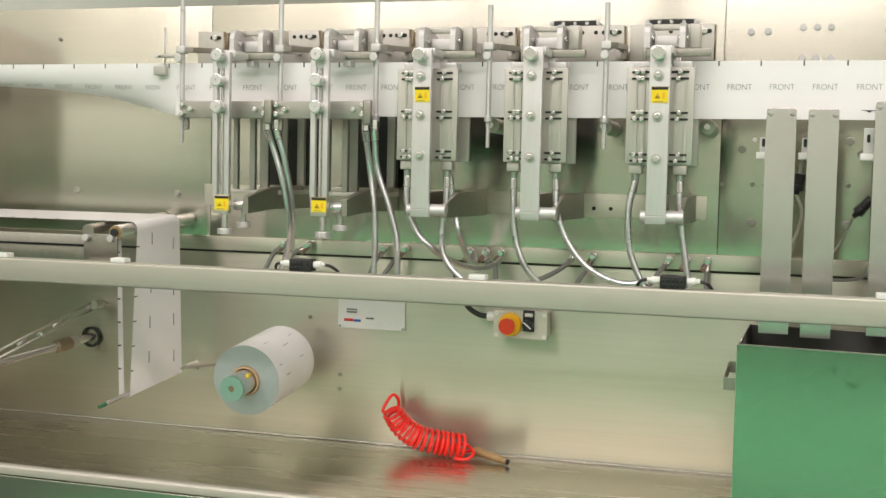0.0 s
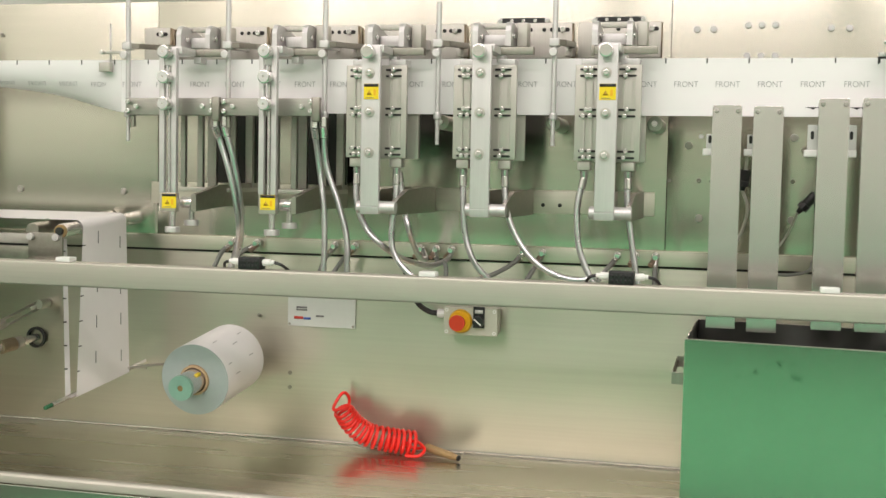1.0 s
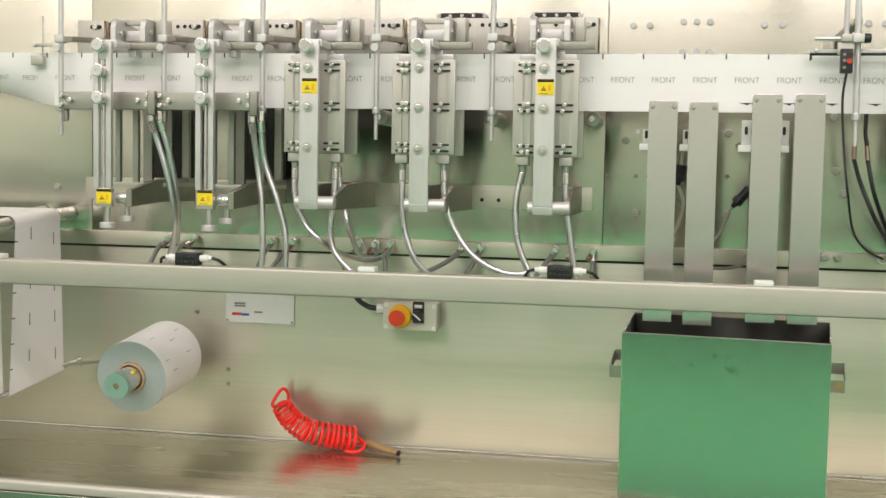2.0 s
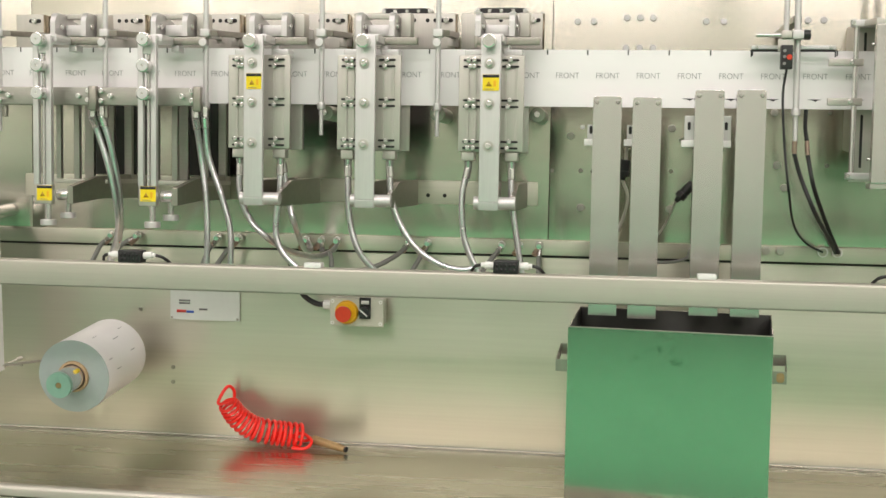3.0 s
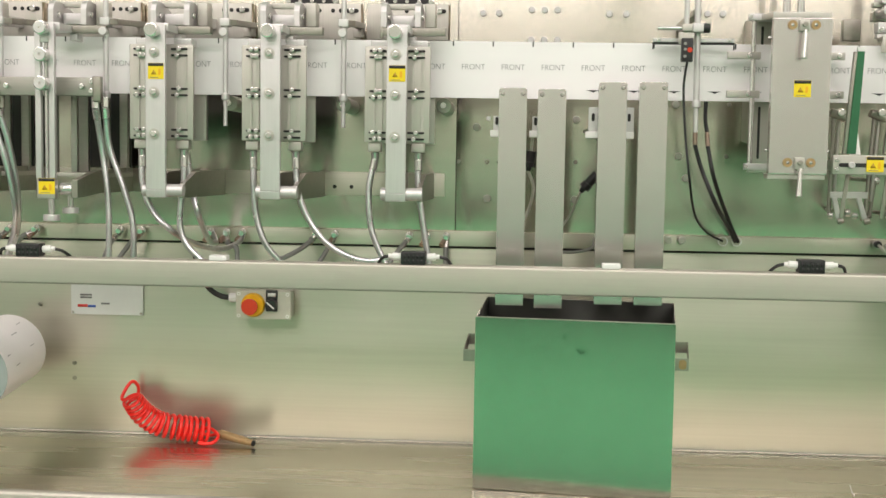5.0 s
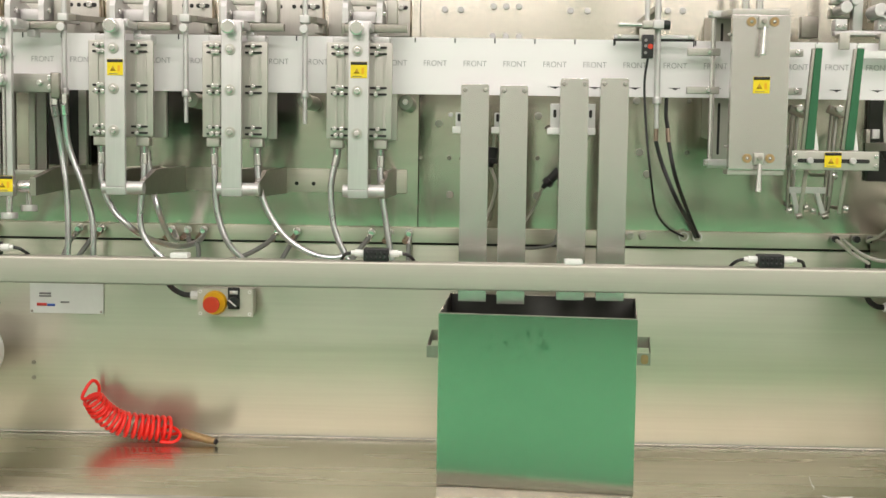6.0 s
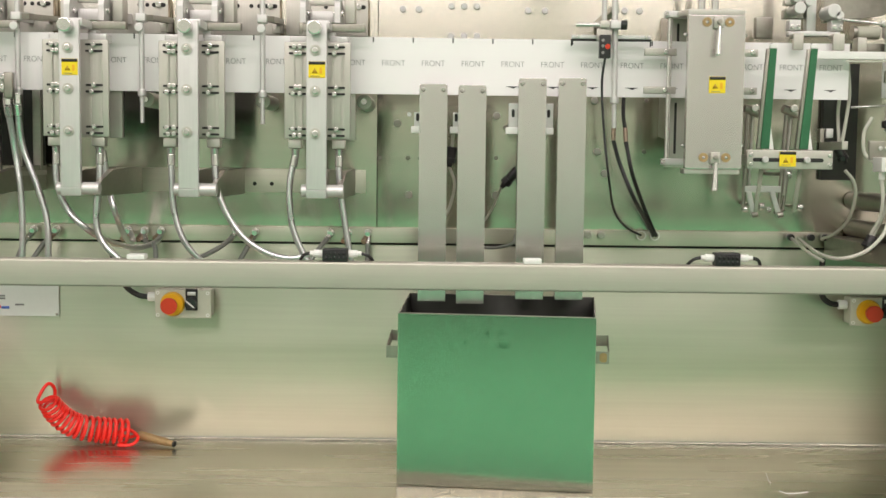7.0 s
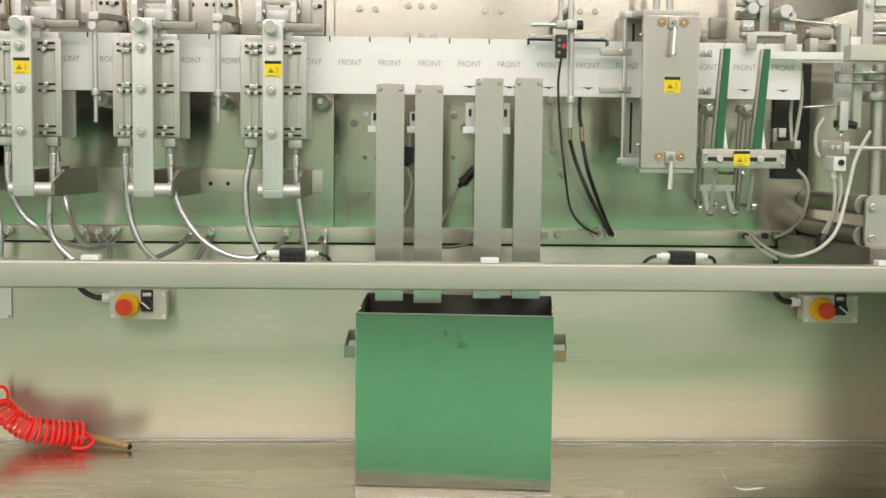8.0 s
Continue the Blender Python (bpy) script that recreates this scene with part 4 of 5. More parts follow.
for x0, x1, z in ((-1.004, -0.977, 1.0775), (-1.004, -0.977, 1.0715), (-0.955, -0.935, 1.058)):
    part("text_bar", B(x0, x1, 2.5948, 2.5953, z, z + 0.004), INK, sign)
for x in (-1.021, -0.862):
    part("sign_screw", bolt(x, 2.5953, 1.039, 0.003, 0.002), STEEL_DARK, sign)


# ---- stop boxes ----
def stop_box(x0):
    z0, z1, yf = 1.040, 1.103, 2.545
    s = thing("stop_button_box", (x0 + 0.062, 2.57, z0), "cream control box with a red emergency stop button", "control box", "emergency stop boxes")
    part("box_body", B(x0 + 0.003, x0 + 0.121, yf + 0.0105, 2.5992, z0 + 0.002, z1 - 0.002, 0.004), CREAM, s)
    lid = part("box_lid", B(x0, x0 + 0.124, yf, yf + 0.010, z0, z1, 0.003), CREAM, s)
    for x in (x0 + 0.007, x0 + 0.117):
        for z in (z0 + 0.007, z1 - 0.007):
            part("lid_screw", ring((x, yf - 0.0005, z), (x, yf + 0.002, z), 0.0042, 0.0022, 14), WHITE_PLASTIC, lid)
    bx, bz = x0 + 0.040, 1.0715
    part("yellow_collar", C((bx, yf - 0.0002, bz), (bx, yf - 0.010, bz), 0.0275, 36, 0.0245, bevel=0.001), YELLOW, s)
    part("button_stem", C((bx, yf - 0.010, bz), (bx, yf - 0.022, bz), 0.011, 20), RED, s)
    part("red_button", C((bx, yf - 0.022, bz), (bx, yf - 0.040, bz), 0.0155, 32, 0.0185, bevel=0.002), RED, s, "red mushroom stop button")
    sx = x0 + 0.082
    part("switch_plate", B(sx - 0.013, sx + 0.013, yf - 0.002, yf - 0.0002, 1.058, 1.106, 0.002), BLACK, s)
    part("switch_label", B(sx - 0.009, sx + 0.009, yf - 0.0028, yf - 0.0022, 1.091, 1.099), WHITE_PLASTIC, s)
    knob = part("selector_knob", C((sx, yf - 0.002, 1.073), (sx, yf - 0.016, 1.073), 0.0135, 26, 0.0125, bevel=0.001), BLACK, s)
    part("selector_grip", B(sx - 0.011, sx + 0.011, yf - 0.0200, yf - 0.0162, 1.0716, 1.0744, 0.001, turn=Matrix.Rotation(radians(40), 4, "Y")), WHITE_PLASTIC, knob)
    gland = part("cable_gland", C((x0 - 0.0005, 2.57, 1.084), (x0 - 0.020, 2.57, 1.084), 0.0105, 8, bevel=0.001), WHITE_PLASTIC, s)
    part("cable", sweep(smooth_path([(x0 - 0.020, 2.57, 1.084), (x0 - 0.040, 2.565, 1.088), (x0 - 0.062, 2.55, 1.107), (x0 - 0.076, 2.52, 1.150), (x0 - 0.08, 2.50, 1.19)], 8), 0.0062, 12), RUBBER, s, "black cable")
    return s


box_one = stop_box(-0.630)
box_two = copy_thing(box_one, pose(0.902 + 0.062, 2.57, 1.040))


# ---- door switches on the rail ----
def door_switch(xc):
    d = thing("door_switch", (xc, 2.12, 1.2087), "black door switch block with white cable glands on the rail", "switch", "door switches on the rail")
    blk = part("switch_block", B(xc - 0.023, xc + 0.022, 2.104, 2.134, 1.2089, 1.2325, 0.002), BLACK, d)
    for k in range(5):
        part("contact_rib", B(xc - 0.018 + 0.008 * k, xc - 0.0145 + 0.008 * k, 2.1025, 2.1039, 1.2125, 1.2185), RUBBER, blk)
        part("contact_rib", B(xc - 0.018 + 0.008 * k, xc - 0.0145 + 0.008 * k, 2.1025, 2.1039, 1.2215, 1.2275), RUBBER, blk)
    for s in (-1, 1):
        g = part("gland", C((xc + 0.0235 * s, 2.119, 1.222), (xc + 0.040 * s, 2.119, 1.223), 0.0068, 10, bevel=0.001), WHITE_PLASTIC, d)
        part("gland_nose", C((xc + 0.040 * s, 2.119, 1.223), (xc + 0.047 * s, 2.119, 1.223), 0.0045, 12), WHITE_PLASTIC, g)
        part("cable", sweep(smooth_path([(xc + 0.047 * s, 2.119, 1.223), (xc + 0.060 * s, 2.125, 1.218), (xc + 0.070 * s, 2.146, 1.200), (xc + 0.072 * s, 2.148, 1.170)], 8), 0.003, 8), RUBBER, d)
    return d


switch_one = door_switch(-0.193)
copy_thing(switch_one, pose(0.521, 2.12, 1.2087))
copy_thing(switch_one, pose(-0.914, 2.12, 1.2087))

# ---- coiled red air hose with its blow gun, lying on the tray ----
air = thing("air_hose", (-0.74, 2.45, 0.76), "coiled red plastic air hose lying on the tray", "hose")
spine = smooth_path([(-0.868, 2.545, 0.852), (-0.842, 2.543, 0.820), (-0.801, 2.540, 0.797), (-0.742, 2.535, 0.7900), (-0.690, 2.53, 0.789)], 40)
coil, turns, n = [], 16.5, 700
for i in range(n):
    f = i / (n - 1)
    k = f * (len(spine) - 1)
    j = min(int(k), len(spine) - 2)
    p = spine[j].lerp(spine[j + 1], k - j)
    d = (spine[j + 1] - spine[j]).normalized()
    u = d.cross(Vector((0, 1, 0))).normalized()
    v = d.cross(u)
    r = (0.0232 + 0.0045 * f) * (1 - 0.10 * abs(2 * f - 1) ** 2)
    ang = 2 * math.pi * turns * f + 0.25 * math.sin(3.1 * f * 6)
    q = p + u * r * math.cos(ang) + v * r * math.sin(ang) + d * (0.0150 * math.sin(ang + 0.4) + 0.0015 * math.sin(21 * f))
    q.z = max(q.z, 0.7640)
    coil.append(q)
loop = smooth_path([(-0.866, 2.585, 0.846), (-0.866, 2.585, 0.872), (-0.874, 2.570, 0.886), (-0.884, 2.555, 0.872), (-0.887, 2.54, 0.850), coil[0]], 10)
end = smooth_path([coil[-1], (-0.700, 2.50, 0.766), (-0.672, 2.505, 0.766), (-0.664, 2.525, 0.778), (-0.690, 2.545, 0.790), (-0.715, 2.55, 0.780), (-0.690, 2.55, 0.772), (-0.672, 2.545, 0.777)], 8)
part("coil", sweep(loop[:-1] + coil + end[1:], 0.0039, 8), HOSE_RED, air)
gun = thing("blow_gun", (-0.62, 2.53, 0.765), "worn brass blow gun on the end of the air hose", "blow gun")
g0, g1 = Vector((-0.664, 2.545, 0.777)), Vector((-0.579, 2.508, 0.7668))
part("gun_barrel", C(g0, g0.lerp(g1, 0.8), 0.0105, 20, 0.0085, bevel=0.001), BRASS, gun)
part("gun_nozzle", C(g0.lerp(g1, 0.8), g0.lerp(g1, 0.96), 0.0075, 16, 0.0065, bevel=0.001), BRASS, gun)
part("gun_tip", C(g0.lerp(g1, 0.96), g1, 0.0066, 14, bevel=0.0008), BLACK, gun)
part("hose_nipple", C(g0 - (g1 - g0).normalized() * 0.012, g0, 0.006, 14), BRASS, gun)

scrap = thing("film_offcut", (0.70, 2.17, 0.76), "curled strip of clear film offcut on the tray", "offcut")
part("curl", sweep(smooth_path([(0.662, 2.219, 0.7610), (0.674, 2.203, 0.7610), (0.697, 2.207, 0.7610), (0.717, 2.215, 0.7610)], 8), 0.0012, 6), FILM, scrap)
part("flake", sweep(smooth_path([(0.673, 2.352, 0.7610), (0.663, 2.300, 0.7610), (0.661, 2.275, 0.7610)], 6), 0.0010, 6), FILM, scrap)

# ---- chute brackets, plugs and loose cables behind the chutes ----
for x0, x1, z0, z1 in ((-0.058, -0.044, 1.462, 1.490), (0.020, 0.033, 1.462, 1.490), (0.132, 0.150, 1.462, 1.510), (0.203, 0.222, 1.462, 1.510)):
    br = thing("chute_bracket", (x0, 2.36, z0), "small bent steel bracket beside a chute", "bracket", "chute brackets")
    part("bracket_leaf", B(x0, x1, 2.356, 2.360, z0, z1, 0.001), STEEL_ARM, br)
    part("bracket_foot", B(x0 - 0.006, x1, 2.345, 2.3605, z0 - 0.014, z0 - 0.0003, 0.002), WHITE_PLASTIC, br)
    part("bracket_slot", prism(slot_outline((x0 + x1) / 2, (z0 + z1) / 2 + 0.004, 0.006, 0.016), "y", 2.3548, 2.3557), VOID, br)
    part("bracket_stay", B(x0 + 0.002, x1 - 0.002, 2.3605, 2.599, z0 + 0.002, z0 + 0.008, 0.001), STEEL_PLATE, br)


def cable(name, pts, r, mat, label, cat="cable", grp=""):
    c = thing(name, pts[0], label, cat, grp)
    part("cable_jacket", sweep(smooth_path(pts, 10), r, 10), mat, c)
    return c


def plug(a, b, r=0.009):
    p = thing("cable_plug", a, "black plastic cable plug with a ribbed nut", "plug", "black cable plugs")
    a, b = Vector(a), Vector(b)
    part("plug_body", C(a, a.lerp(b, 0.55), r, 14, bevel=0.0015), BLACK, p)
    part("plug_nut", C(a.lerp(b, 0.55), a.lerp(b, 0.8), r * 1.15, 8, bevel=0.001), BLACK, p)
    part("plug_tail", C(a.lerp(b, 0.8), b, r * 0.65, 12, r * 0.45), BLACK, p)


plug((0.020, 2.45, 1.422), (0.014, 2.45, 1.380), 0.011)
plug((0.158, 2.45, 1.376), (0.124, 2.45, 1.338), 0.010)
cable("signal_cable", [(0.014, 2.45, 1.382), (0.026, 2.46, 1.345), (0.018, 2.48, 1.30), (0.004, 2.5, 1.265), (0.002, 2.583, 1.235)], 0.0034, TUBE_CLEAR, "pale signal cable hanging behind the chutes", "cable", "signal cables")
cable("signal_cable", [(0.020, 2.45, 1.42), (0.022, 2.44, 1.45), (0.026, 2.40, 1.470)], 0.0034, TUBE_CLEAR, "pale signal cable hanging behind the chutes", "cable", "signal cables")
cable("signal_cable", [(0.158, 2.45, 1.376), (0.191, 2.45, 1.394), (0.212, 2.45, 1.435), (0.213, 2.42, 1.465)], 0.0034, TUBE_CLEAR, "pale signal cable hanging behind the chutes", "cable", "signal cables")
cable("signal_cable", [(0.124, 2.45, 1.338), (0.107, 2.50, 1.290), (0.083, 2.52, 1.253), (0.06, 2.582, 1.236)], 0.0024, TUBE_CLEAR, "pale signal cable hanging behind the chutes", "cable", "signal cables")
cable("signal_cable", [(0.052, 2.583, 1.232), (0.07, 2.52, 1.213), (0.105, 2.50, 1.207), (0.150, 2.50, 1.216), (0.165, 2.583, 1.232)], 0.0034, WIRE, "grey signal cable looped behind the chutes", "cable", "signal cables")

# ---- print mark sensor ----
sen = thing("mark_sensor", (0.33, 2.32, 1.6), "print mark sensor on a clamp stand", "sensor")
body = part("sensor_body", B(0.304, 0.3255, 2.292, 2.312, 1.597, 1.642, 0.002), BLACK, sen, "black sensor body with a red lens")
part("sensor_lens", C((0.319, 2.2918, 1.619), (0.319, 2.2895, 1.619), 0.005, 16), RED, body)
for z in (1.631, 1.62, 1.607):
    part("sensor_button", C((0.310, 2.2918, z), (0.310, 2.290, z), 0.003, 12), WIRE, body)
part("upright_rod", C((0.340, 2.330, 1.518), (0.336, 2.330, 1.80), 0.0062, 16), STEEL_ARM, sen)
part("lower_rod", C((0.3405, 2.33, 1.462), (0.340, 2.33, 1.518), 0.0045, 14), STEEL_ARM, sen)
part("rod_collar", C((0.340, 2.33, 1.510), (0.340, 2.33, 1.524), 0.009, 16, bevel=0.002), STEEL_ARM, sen)
part("sensor_rod", C((0.316, 2.325, 1.643), (0.316, 2.325, 1.80), 0.0052, 16), STEEL_ARM, sen)
part("cross_rod", C((0.259, 2.318, 1.663), (0.352, 2.318, 1.663), 0.0045, 16, bevel=0.001), CHROME, sen)
part("clamp_block", B(0.326, 0.347, 2.308, 2.340, 1.655, 1.672, 0.002), STEEL_ARM, sen)
part("clamp_block", B(0.306, 0.3255, 2.308, 2.333, 1.656, 1.671, 0.002), STEEL_PLATE, sen)
part("clamp_knob", C((0.347, 2.318, 1.6635), (0.360, 2.318, 1.6635), 0.0095, 16, bevel=0.002), BLACK, sen)
part("holder_plate", B(0.300, 0.330, 2.313, 2.318, 1.632, 1.656, 0.001), STEEL_PLATE, sen)
part("film_bar", B(0.253, 0.411, 2.335, 2.341, 1.638, 1.6455, 0.001), STEEL_ARM, sen)
part("stand_stay", B(0.330, 0.346, 2.336, 2.599, 1.690, 1.702, 0.001), STEEL_DARK, sen)
for x in (0.264, 0.402):
    part("bar_screw", bolt(x, 2.3348, 1.642, 0.0035, 0.002), CHROME, sen)
part("film_bar_lip", B(0.252, 0.4115, 2.3355, 2.3405, 1.6335, 1.6378, 0.0005), VOID, sen, "dark lip under the bar")
for x in (0.2525, 0.4095):
    part("bar_foot", B(x, x + 0.002, 2.336, 2.340, 1.624, 1.6333), VOID, sen)
part("thin_cable", sweep(smooth_path([(0.316, 2.302, 1.598), (0.312, 2.31, 1.546), (0.318, 2.31, 1.457), (0.329, 2.31, 1.368), (0.362, 2.45, 1.294), (0.403, 2.55, 1.253), (0.444, 2.588, 1.232)], 10), 0.0024, 8), RUBBER, sen, "thin black cable")
for pts, a in (([(0.343, 2.352, 1.438), (0.359, 2.36, 1.390), (0.389, 2.36, 1.321), (0.440, 2.50, 1.268), (0.471, 2.588, 1.232)], (0.343, 2.352, 1.463)),
               ([(0.372, 2.375, 1.436), (0.388, 2.375, 1.367), (0.440, 2.50, 1.283), (0.477, 2.588, 1.232)], (0.370, 2.377, 1.464))):
    c = cable("heater_cable", pts, 0.0042, RUBBER, "black cable with a copper sleeve running into the casing", "cable", "heater cables")
    part("copper_sleeve", C(pts[0], a, 0.0046, 14, bevel=0.0006), COPPER, c)
cable("sensor_lead", [(0.366, 2.377, 1.53), (0.366, 2.378, 1.49), (0.370, 2.377, 1.464)], 0.0040, RUBBER, "black sensor lead behind the film")
cable("sensor_lead", [(0.340, 2.352, 1.53), (0.341, 2.352, 1.49), (0.343, 2.352, 1.463)], 0.0030, TUBE_CLEAR, "pale sensor lead beside the rod")
port = thing("cable_port", (0.474, 2.585, 1.232), "white cable port in the ledge", "grommet", "cable ports in the ledge")
part("port_ring", ring((0.474, 2.5858, 1.232), (0.474, 2.581, 1.232), 0.011, 0.0085, 20), WHITE_PLASTIC, port)
copy_thing(port, pose(0.444, 2.585, 1.232))

# ---- guarded unit with its cover plate ----
cov = thing("guarded_sealer", (0.515, 2.25, 1.38), "sealer unit behind a brushed steel cover plate", "sealer")
front = part("cover_plate", B(0.461, 0.568, 2.218, 2.222, 1.384, 1.6725, 0.001), STEEL_CHUTE, cov, "brushed steel cover plate")
part("cover_side", B(0.461, 0.4628, 2.2222, 2.236, 1.384, 1.6725, 0.0006), STEEL_CHUTE, cov)
part("cover_side", B(0.5662, 0.568, 2.2222, 2.236, 1.384, 1.6725, 0.0006), STEEL_CHUTE, cov)
part("cover_top", B(0.461, 0.568, 2.226, 2.405, 1.6730, 1.6845, 0.001), STEEL_PLATE, cov)
part("cover_lip", B(0.460, 0.566, 2.223, 2.260, 1.374, 1.3838, 0.001), STEEL_PLATE, cov)
for z in (1.6595, 1.4055):
    for x in (0.495, 0.5375):
        part("brass_washer", ring((x, 2.2178, z), (x, 2.2145, z), 0.0085, 0.0035, 22), BRASS, front)
        part("cover_screw", C((x, 2.2165, z), (x, 2.2135, z), 0.0034, 6), CHROME, front)
    latch = part("latch_base", B(0.507, 0.525, 2.209, 2.2178, z - 0.012, z + 0.010, 0.0015), STEEL_PLATE, cov)
    part("latch_pin", C((0.516, 2.2088, z), (0.516, 2.203, z), 0.005, 16, bevel=0.001), STEEL_DARK, latch)
    part("latch_lever", C((0.5155, 2.199, z - 0.010), (0.513, 2.196, z - 0.063), 0.0032, 16, 0.0062, bevel=0.001), CHROME, latch, "tapered chrome latch lever")
sticker(cov, 0.502, 0.533, 2.2175, 1.527, 1.558)
part("slide_rod", C((0.449, 2.34, 1.389), (0.449, 2.34, 1.690), 0.0052, 16), CHROME, cov)
for z in (1.688, 1.397):
    part("slide_mount", B(0.438, 0.484, 2.331, 2.349, z - 0.007, z + 0.006, 0.0015), STEEL_ARM, cov)
    part("mount_screw", C((0.440, 2.3308, z), (0.440, 2.325, z), 0.004, 12), CHROME, cov)
part("back_plate", B(0.458, 0.590, 2.405, 2.417, 1.385, 1.70, 0.001), STEEL_PLATE, cov)
part("back_slot", prism(slot_outline(0.478, 1.655, 0.0048, 0.046), "y", 2.4035, 2.4047), VOID, cov)
part("back_slot", prism(slot_outline(0.477, 1.465, 0.0048, 0.105), "y", 2.4035, 2.4047), VOID, cov)
part("wall_block", B(0.478, 0.566, 2.4172, 2.599, 1.42, 1.68, 0.002), STEEL_DARK, cov)
for z in (1.614, 1.539):
    for x0, x1 in ((0.399, 0.4625), (0.571, 0.624)):
        clip = part("film_clip", B(x0, x1, 2.333, 2.345, z - 0.0075, z + 0.0065, 0.001), STEEL_PLATE, cov)
        part("clip_screw", bolt(x0 + 0.042, 2.3328, z, 0.005, 0.003), CHROME, clip)
for x in (0.532, 0.560):
    part("support_post", C((x, 2.44, 1.69), (x, 2.44, 1.83), 0.0075, 18), CHROME, cov)
for z in (1.637, 1.428):
    for x, s in ((0.4608, -1), (0.5682, 1)):
        part("side_screw", C((x, 2.230, z), (x + 0.006 * s, 2.230, z), 0.003, 10), CHROME, cov)

# ---- opening unit with green belts ----
opn = thing("pouch_opener", (0.67, 2.3, 1.38), "pouch opening unit with two green felt strips", "opener")
bar = part("slotted_bar", B(0.590, 0.756, 2.262, 2.272, 1.385, 1.4215, 0.0012), STEEL_PLATE, opn, "slotted steel cross bar")
part("bar_slot", prism(slot_outline(0.6695, 1.4025, 0.137, 0.0075), "y", 2.2605, 2.2617), VOID, bar)
for x in (0.624, 0.705):
    part("bar_screw", bolt(x, 2.2603, 1.4025, 0.0065, 0.006), STEEL_ARM, bar)
for x in (0.597, 0.750):
    for z in (1.412, 1.394):
        part("corner_screw", bolt(x, 2.2618, z, 0.004, 0.003), CHROME, bar)
sticker(opn, 0.652, 0.684, 2.2600, 1.390, 1.419)
for x0, x1 in ((0.6405, 0.6295), (0.7200, 0.7055)):
    strap = part("felt_strip", prism([(x0 - 0.0065, 1.618), (x0 + 0.0065, 1.618), (x1 + 0.0085, 1.424), (x1 - 0.0085, 1.424)], "y", 2.283, 2.287, 0.0005), GREEN_BELT, opn, "green felt strip")
    part("strip_backing", prism([(x0 - 0.0125, 1.618), (x0 - 0.0070, 1.618), (x1 - 0.0092, 1.424), (x1 - 0.0155, 1.424)], "y", 2.284, 2.294, 0.0005), STEEL_DARK, strap)
    part("strip_cap", B(x0 - 0.0075, x0 + 0.0072, 2.282, 2.290, 1.6185, 1.627, 0.001), WHITE_PLASTIC, strap)
    part("strip_foot", prism([(x1 - 0.002, 1.4225), (x1 + 0.018, 1.4225), (x1 + 0.0105, 1.470), (x1 + 0.0088, 1.470)], "y", 2.285, 2.292, 0.0005), WHITE_PLASTIC, strap)
    part("under_strip", prism([(x1 - 0.013, 1.30), (x1 - 0.006, 1.30), (x1 + 0.004, 1.384), (x1 - 0.004, 1.384)], "y", 2.30, 2.304, 0.0004), STEEL_DARK, opn)
for x, lean in ((0.621, 0.0), (0.700, -0.006)):
    part("link_rod", C((x + 0.004, 2.40, 1.506), (x + lean, 2.40, 1.30), 0.0042, 12), STEEL_DARK, opn)
    part("link_rod", C((x + 0.016, 2.41, 1.500), (x + 0.012 + lean, 2.41, 1.33), 0.0035, 12), STEEL_PLATE, opn)
    part("link_joint", C((x - 0.006, 2.395, 1.508), (x + 0.026, 2.40, 1.496), 0.009, 14, bevel=0.002), STEEL_DARK, opn)
    part("joint_head", C((x + 0.012, 2.388, 1.507), (x + 0.012, 2.374, 1.507), 0.0075, 14, bevel=0.0015), CHROME, opn)
part("yoke_bar", B(0.622, 0.696, 2.394, 2.404, 1.336, 1.349, 0.001), STEEL_ARM, opn)
for x0, x1 in ((0.629, 0.640), (0.677, 0.692)):
    part("yoke_leg", prism([(x0 - 0.005, 1.337), (x0 + 0.005, 1.337), (x1 + 0.005, 1.290), (x1 - 0.005, 1.290)], "y", 2.388, 2.394, 0.0006), STEEL_ARM, opn)
    part("yoke_foot", C((x1 - 0.004, 2.388, 1.289), (x1 + 0.008, 2.388, 1.292), 0.006, 12, bevel=0.001), STEEL_DARK, opn)
    part("yoke_ball", C((x0 - 0.012, 2.39, 1.301), (x0 - 0.002, 2.39, 1.301), 0.0065, 14, bevel=0.002), CHROME, opn)
part("stay_rod", C((0.716, 2.42, 1.372), (0.708, 2.42, 1.298), 0.0036, 12), STEEL_DARK, opn)
part("stay_foot", C((0.690, 2.42, 1.293), (0.712, 2.42, 1.300), 0.0032, 10), STEEL_DARK, opn)
for x, z in ((0.668, 1.305), (0.748, 1.304), (0.722, 1.372)):
    part("ball_end", C((x - 0.004, 2.44, z), (x + 0.008, 2.44, z), 0.0085, 16, bevel=0.003), CHROME, opn)
    part("ball_stay", C((x, 2.44, z), (x, 2.599, z), 0.004, 10), STEEL_DARK, opn)
part("side_pad", B(0.777, 0.786, 2.41, 2.43, 1.440, 1.468, 0.001), STEEL_DARK, opn)
part("side_block", B(0.788, 0.803, 2.405, 2.43, 1.449, 1.468, 0.0015), STEEL_ARM, opn)
part("side_post", B(0.776, 0.788, 2.272, 2.41, 1.424, 1.440, 0.001), STEEL_PLATE, opn)
part("bar_stay", B(0.592, 0.606, 2.272, 2.599, 1.392, 1.412, 0.001), STEEL_DARK, opn)
part("bar_stay", B(0.740, 0.754, 2.272, 2.599, 1.392, 1.412, 0.001), STEEL_DARK, opn)

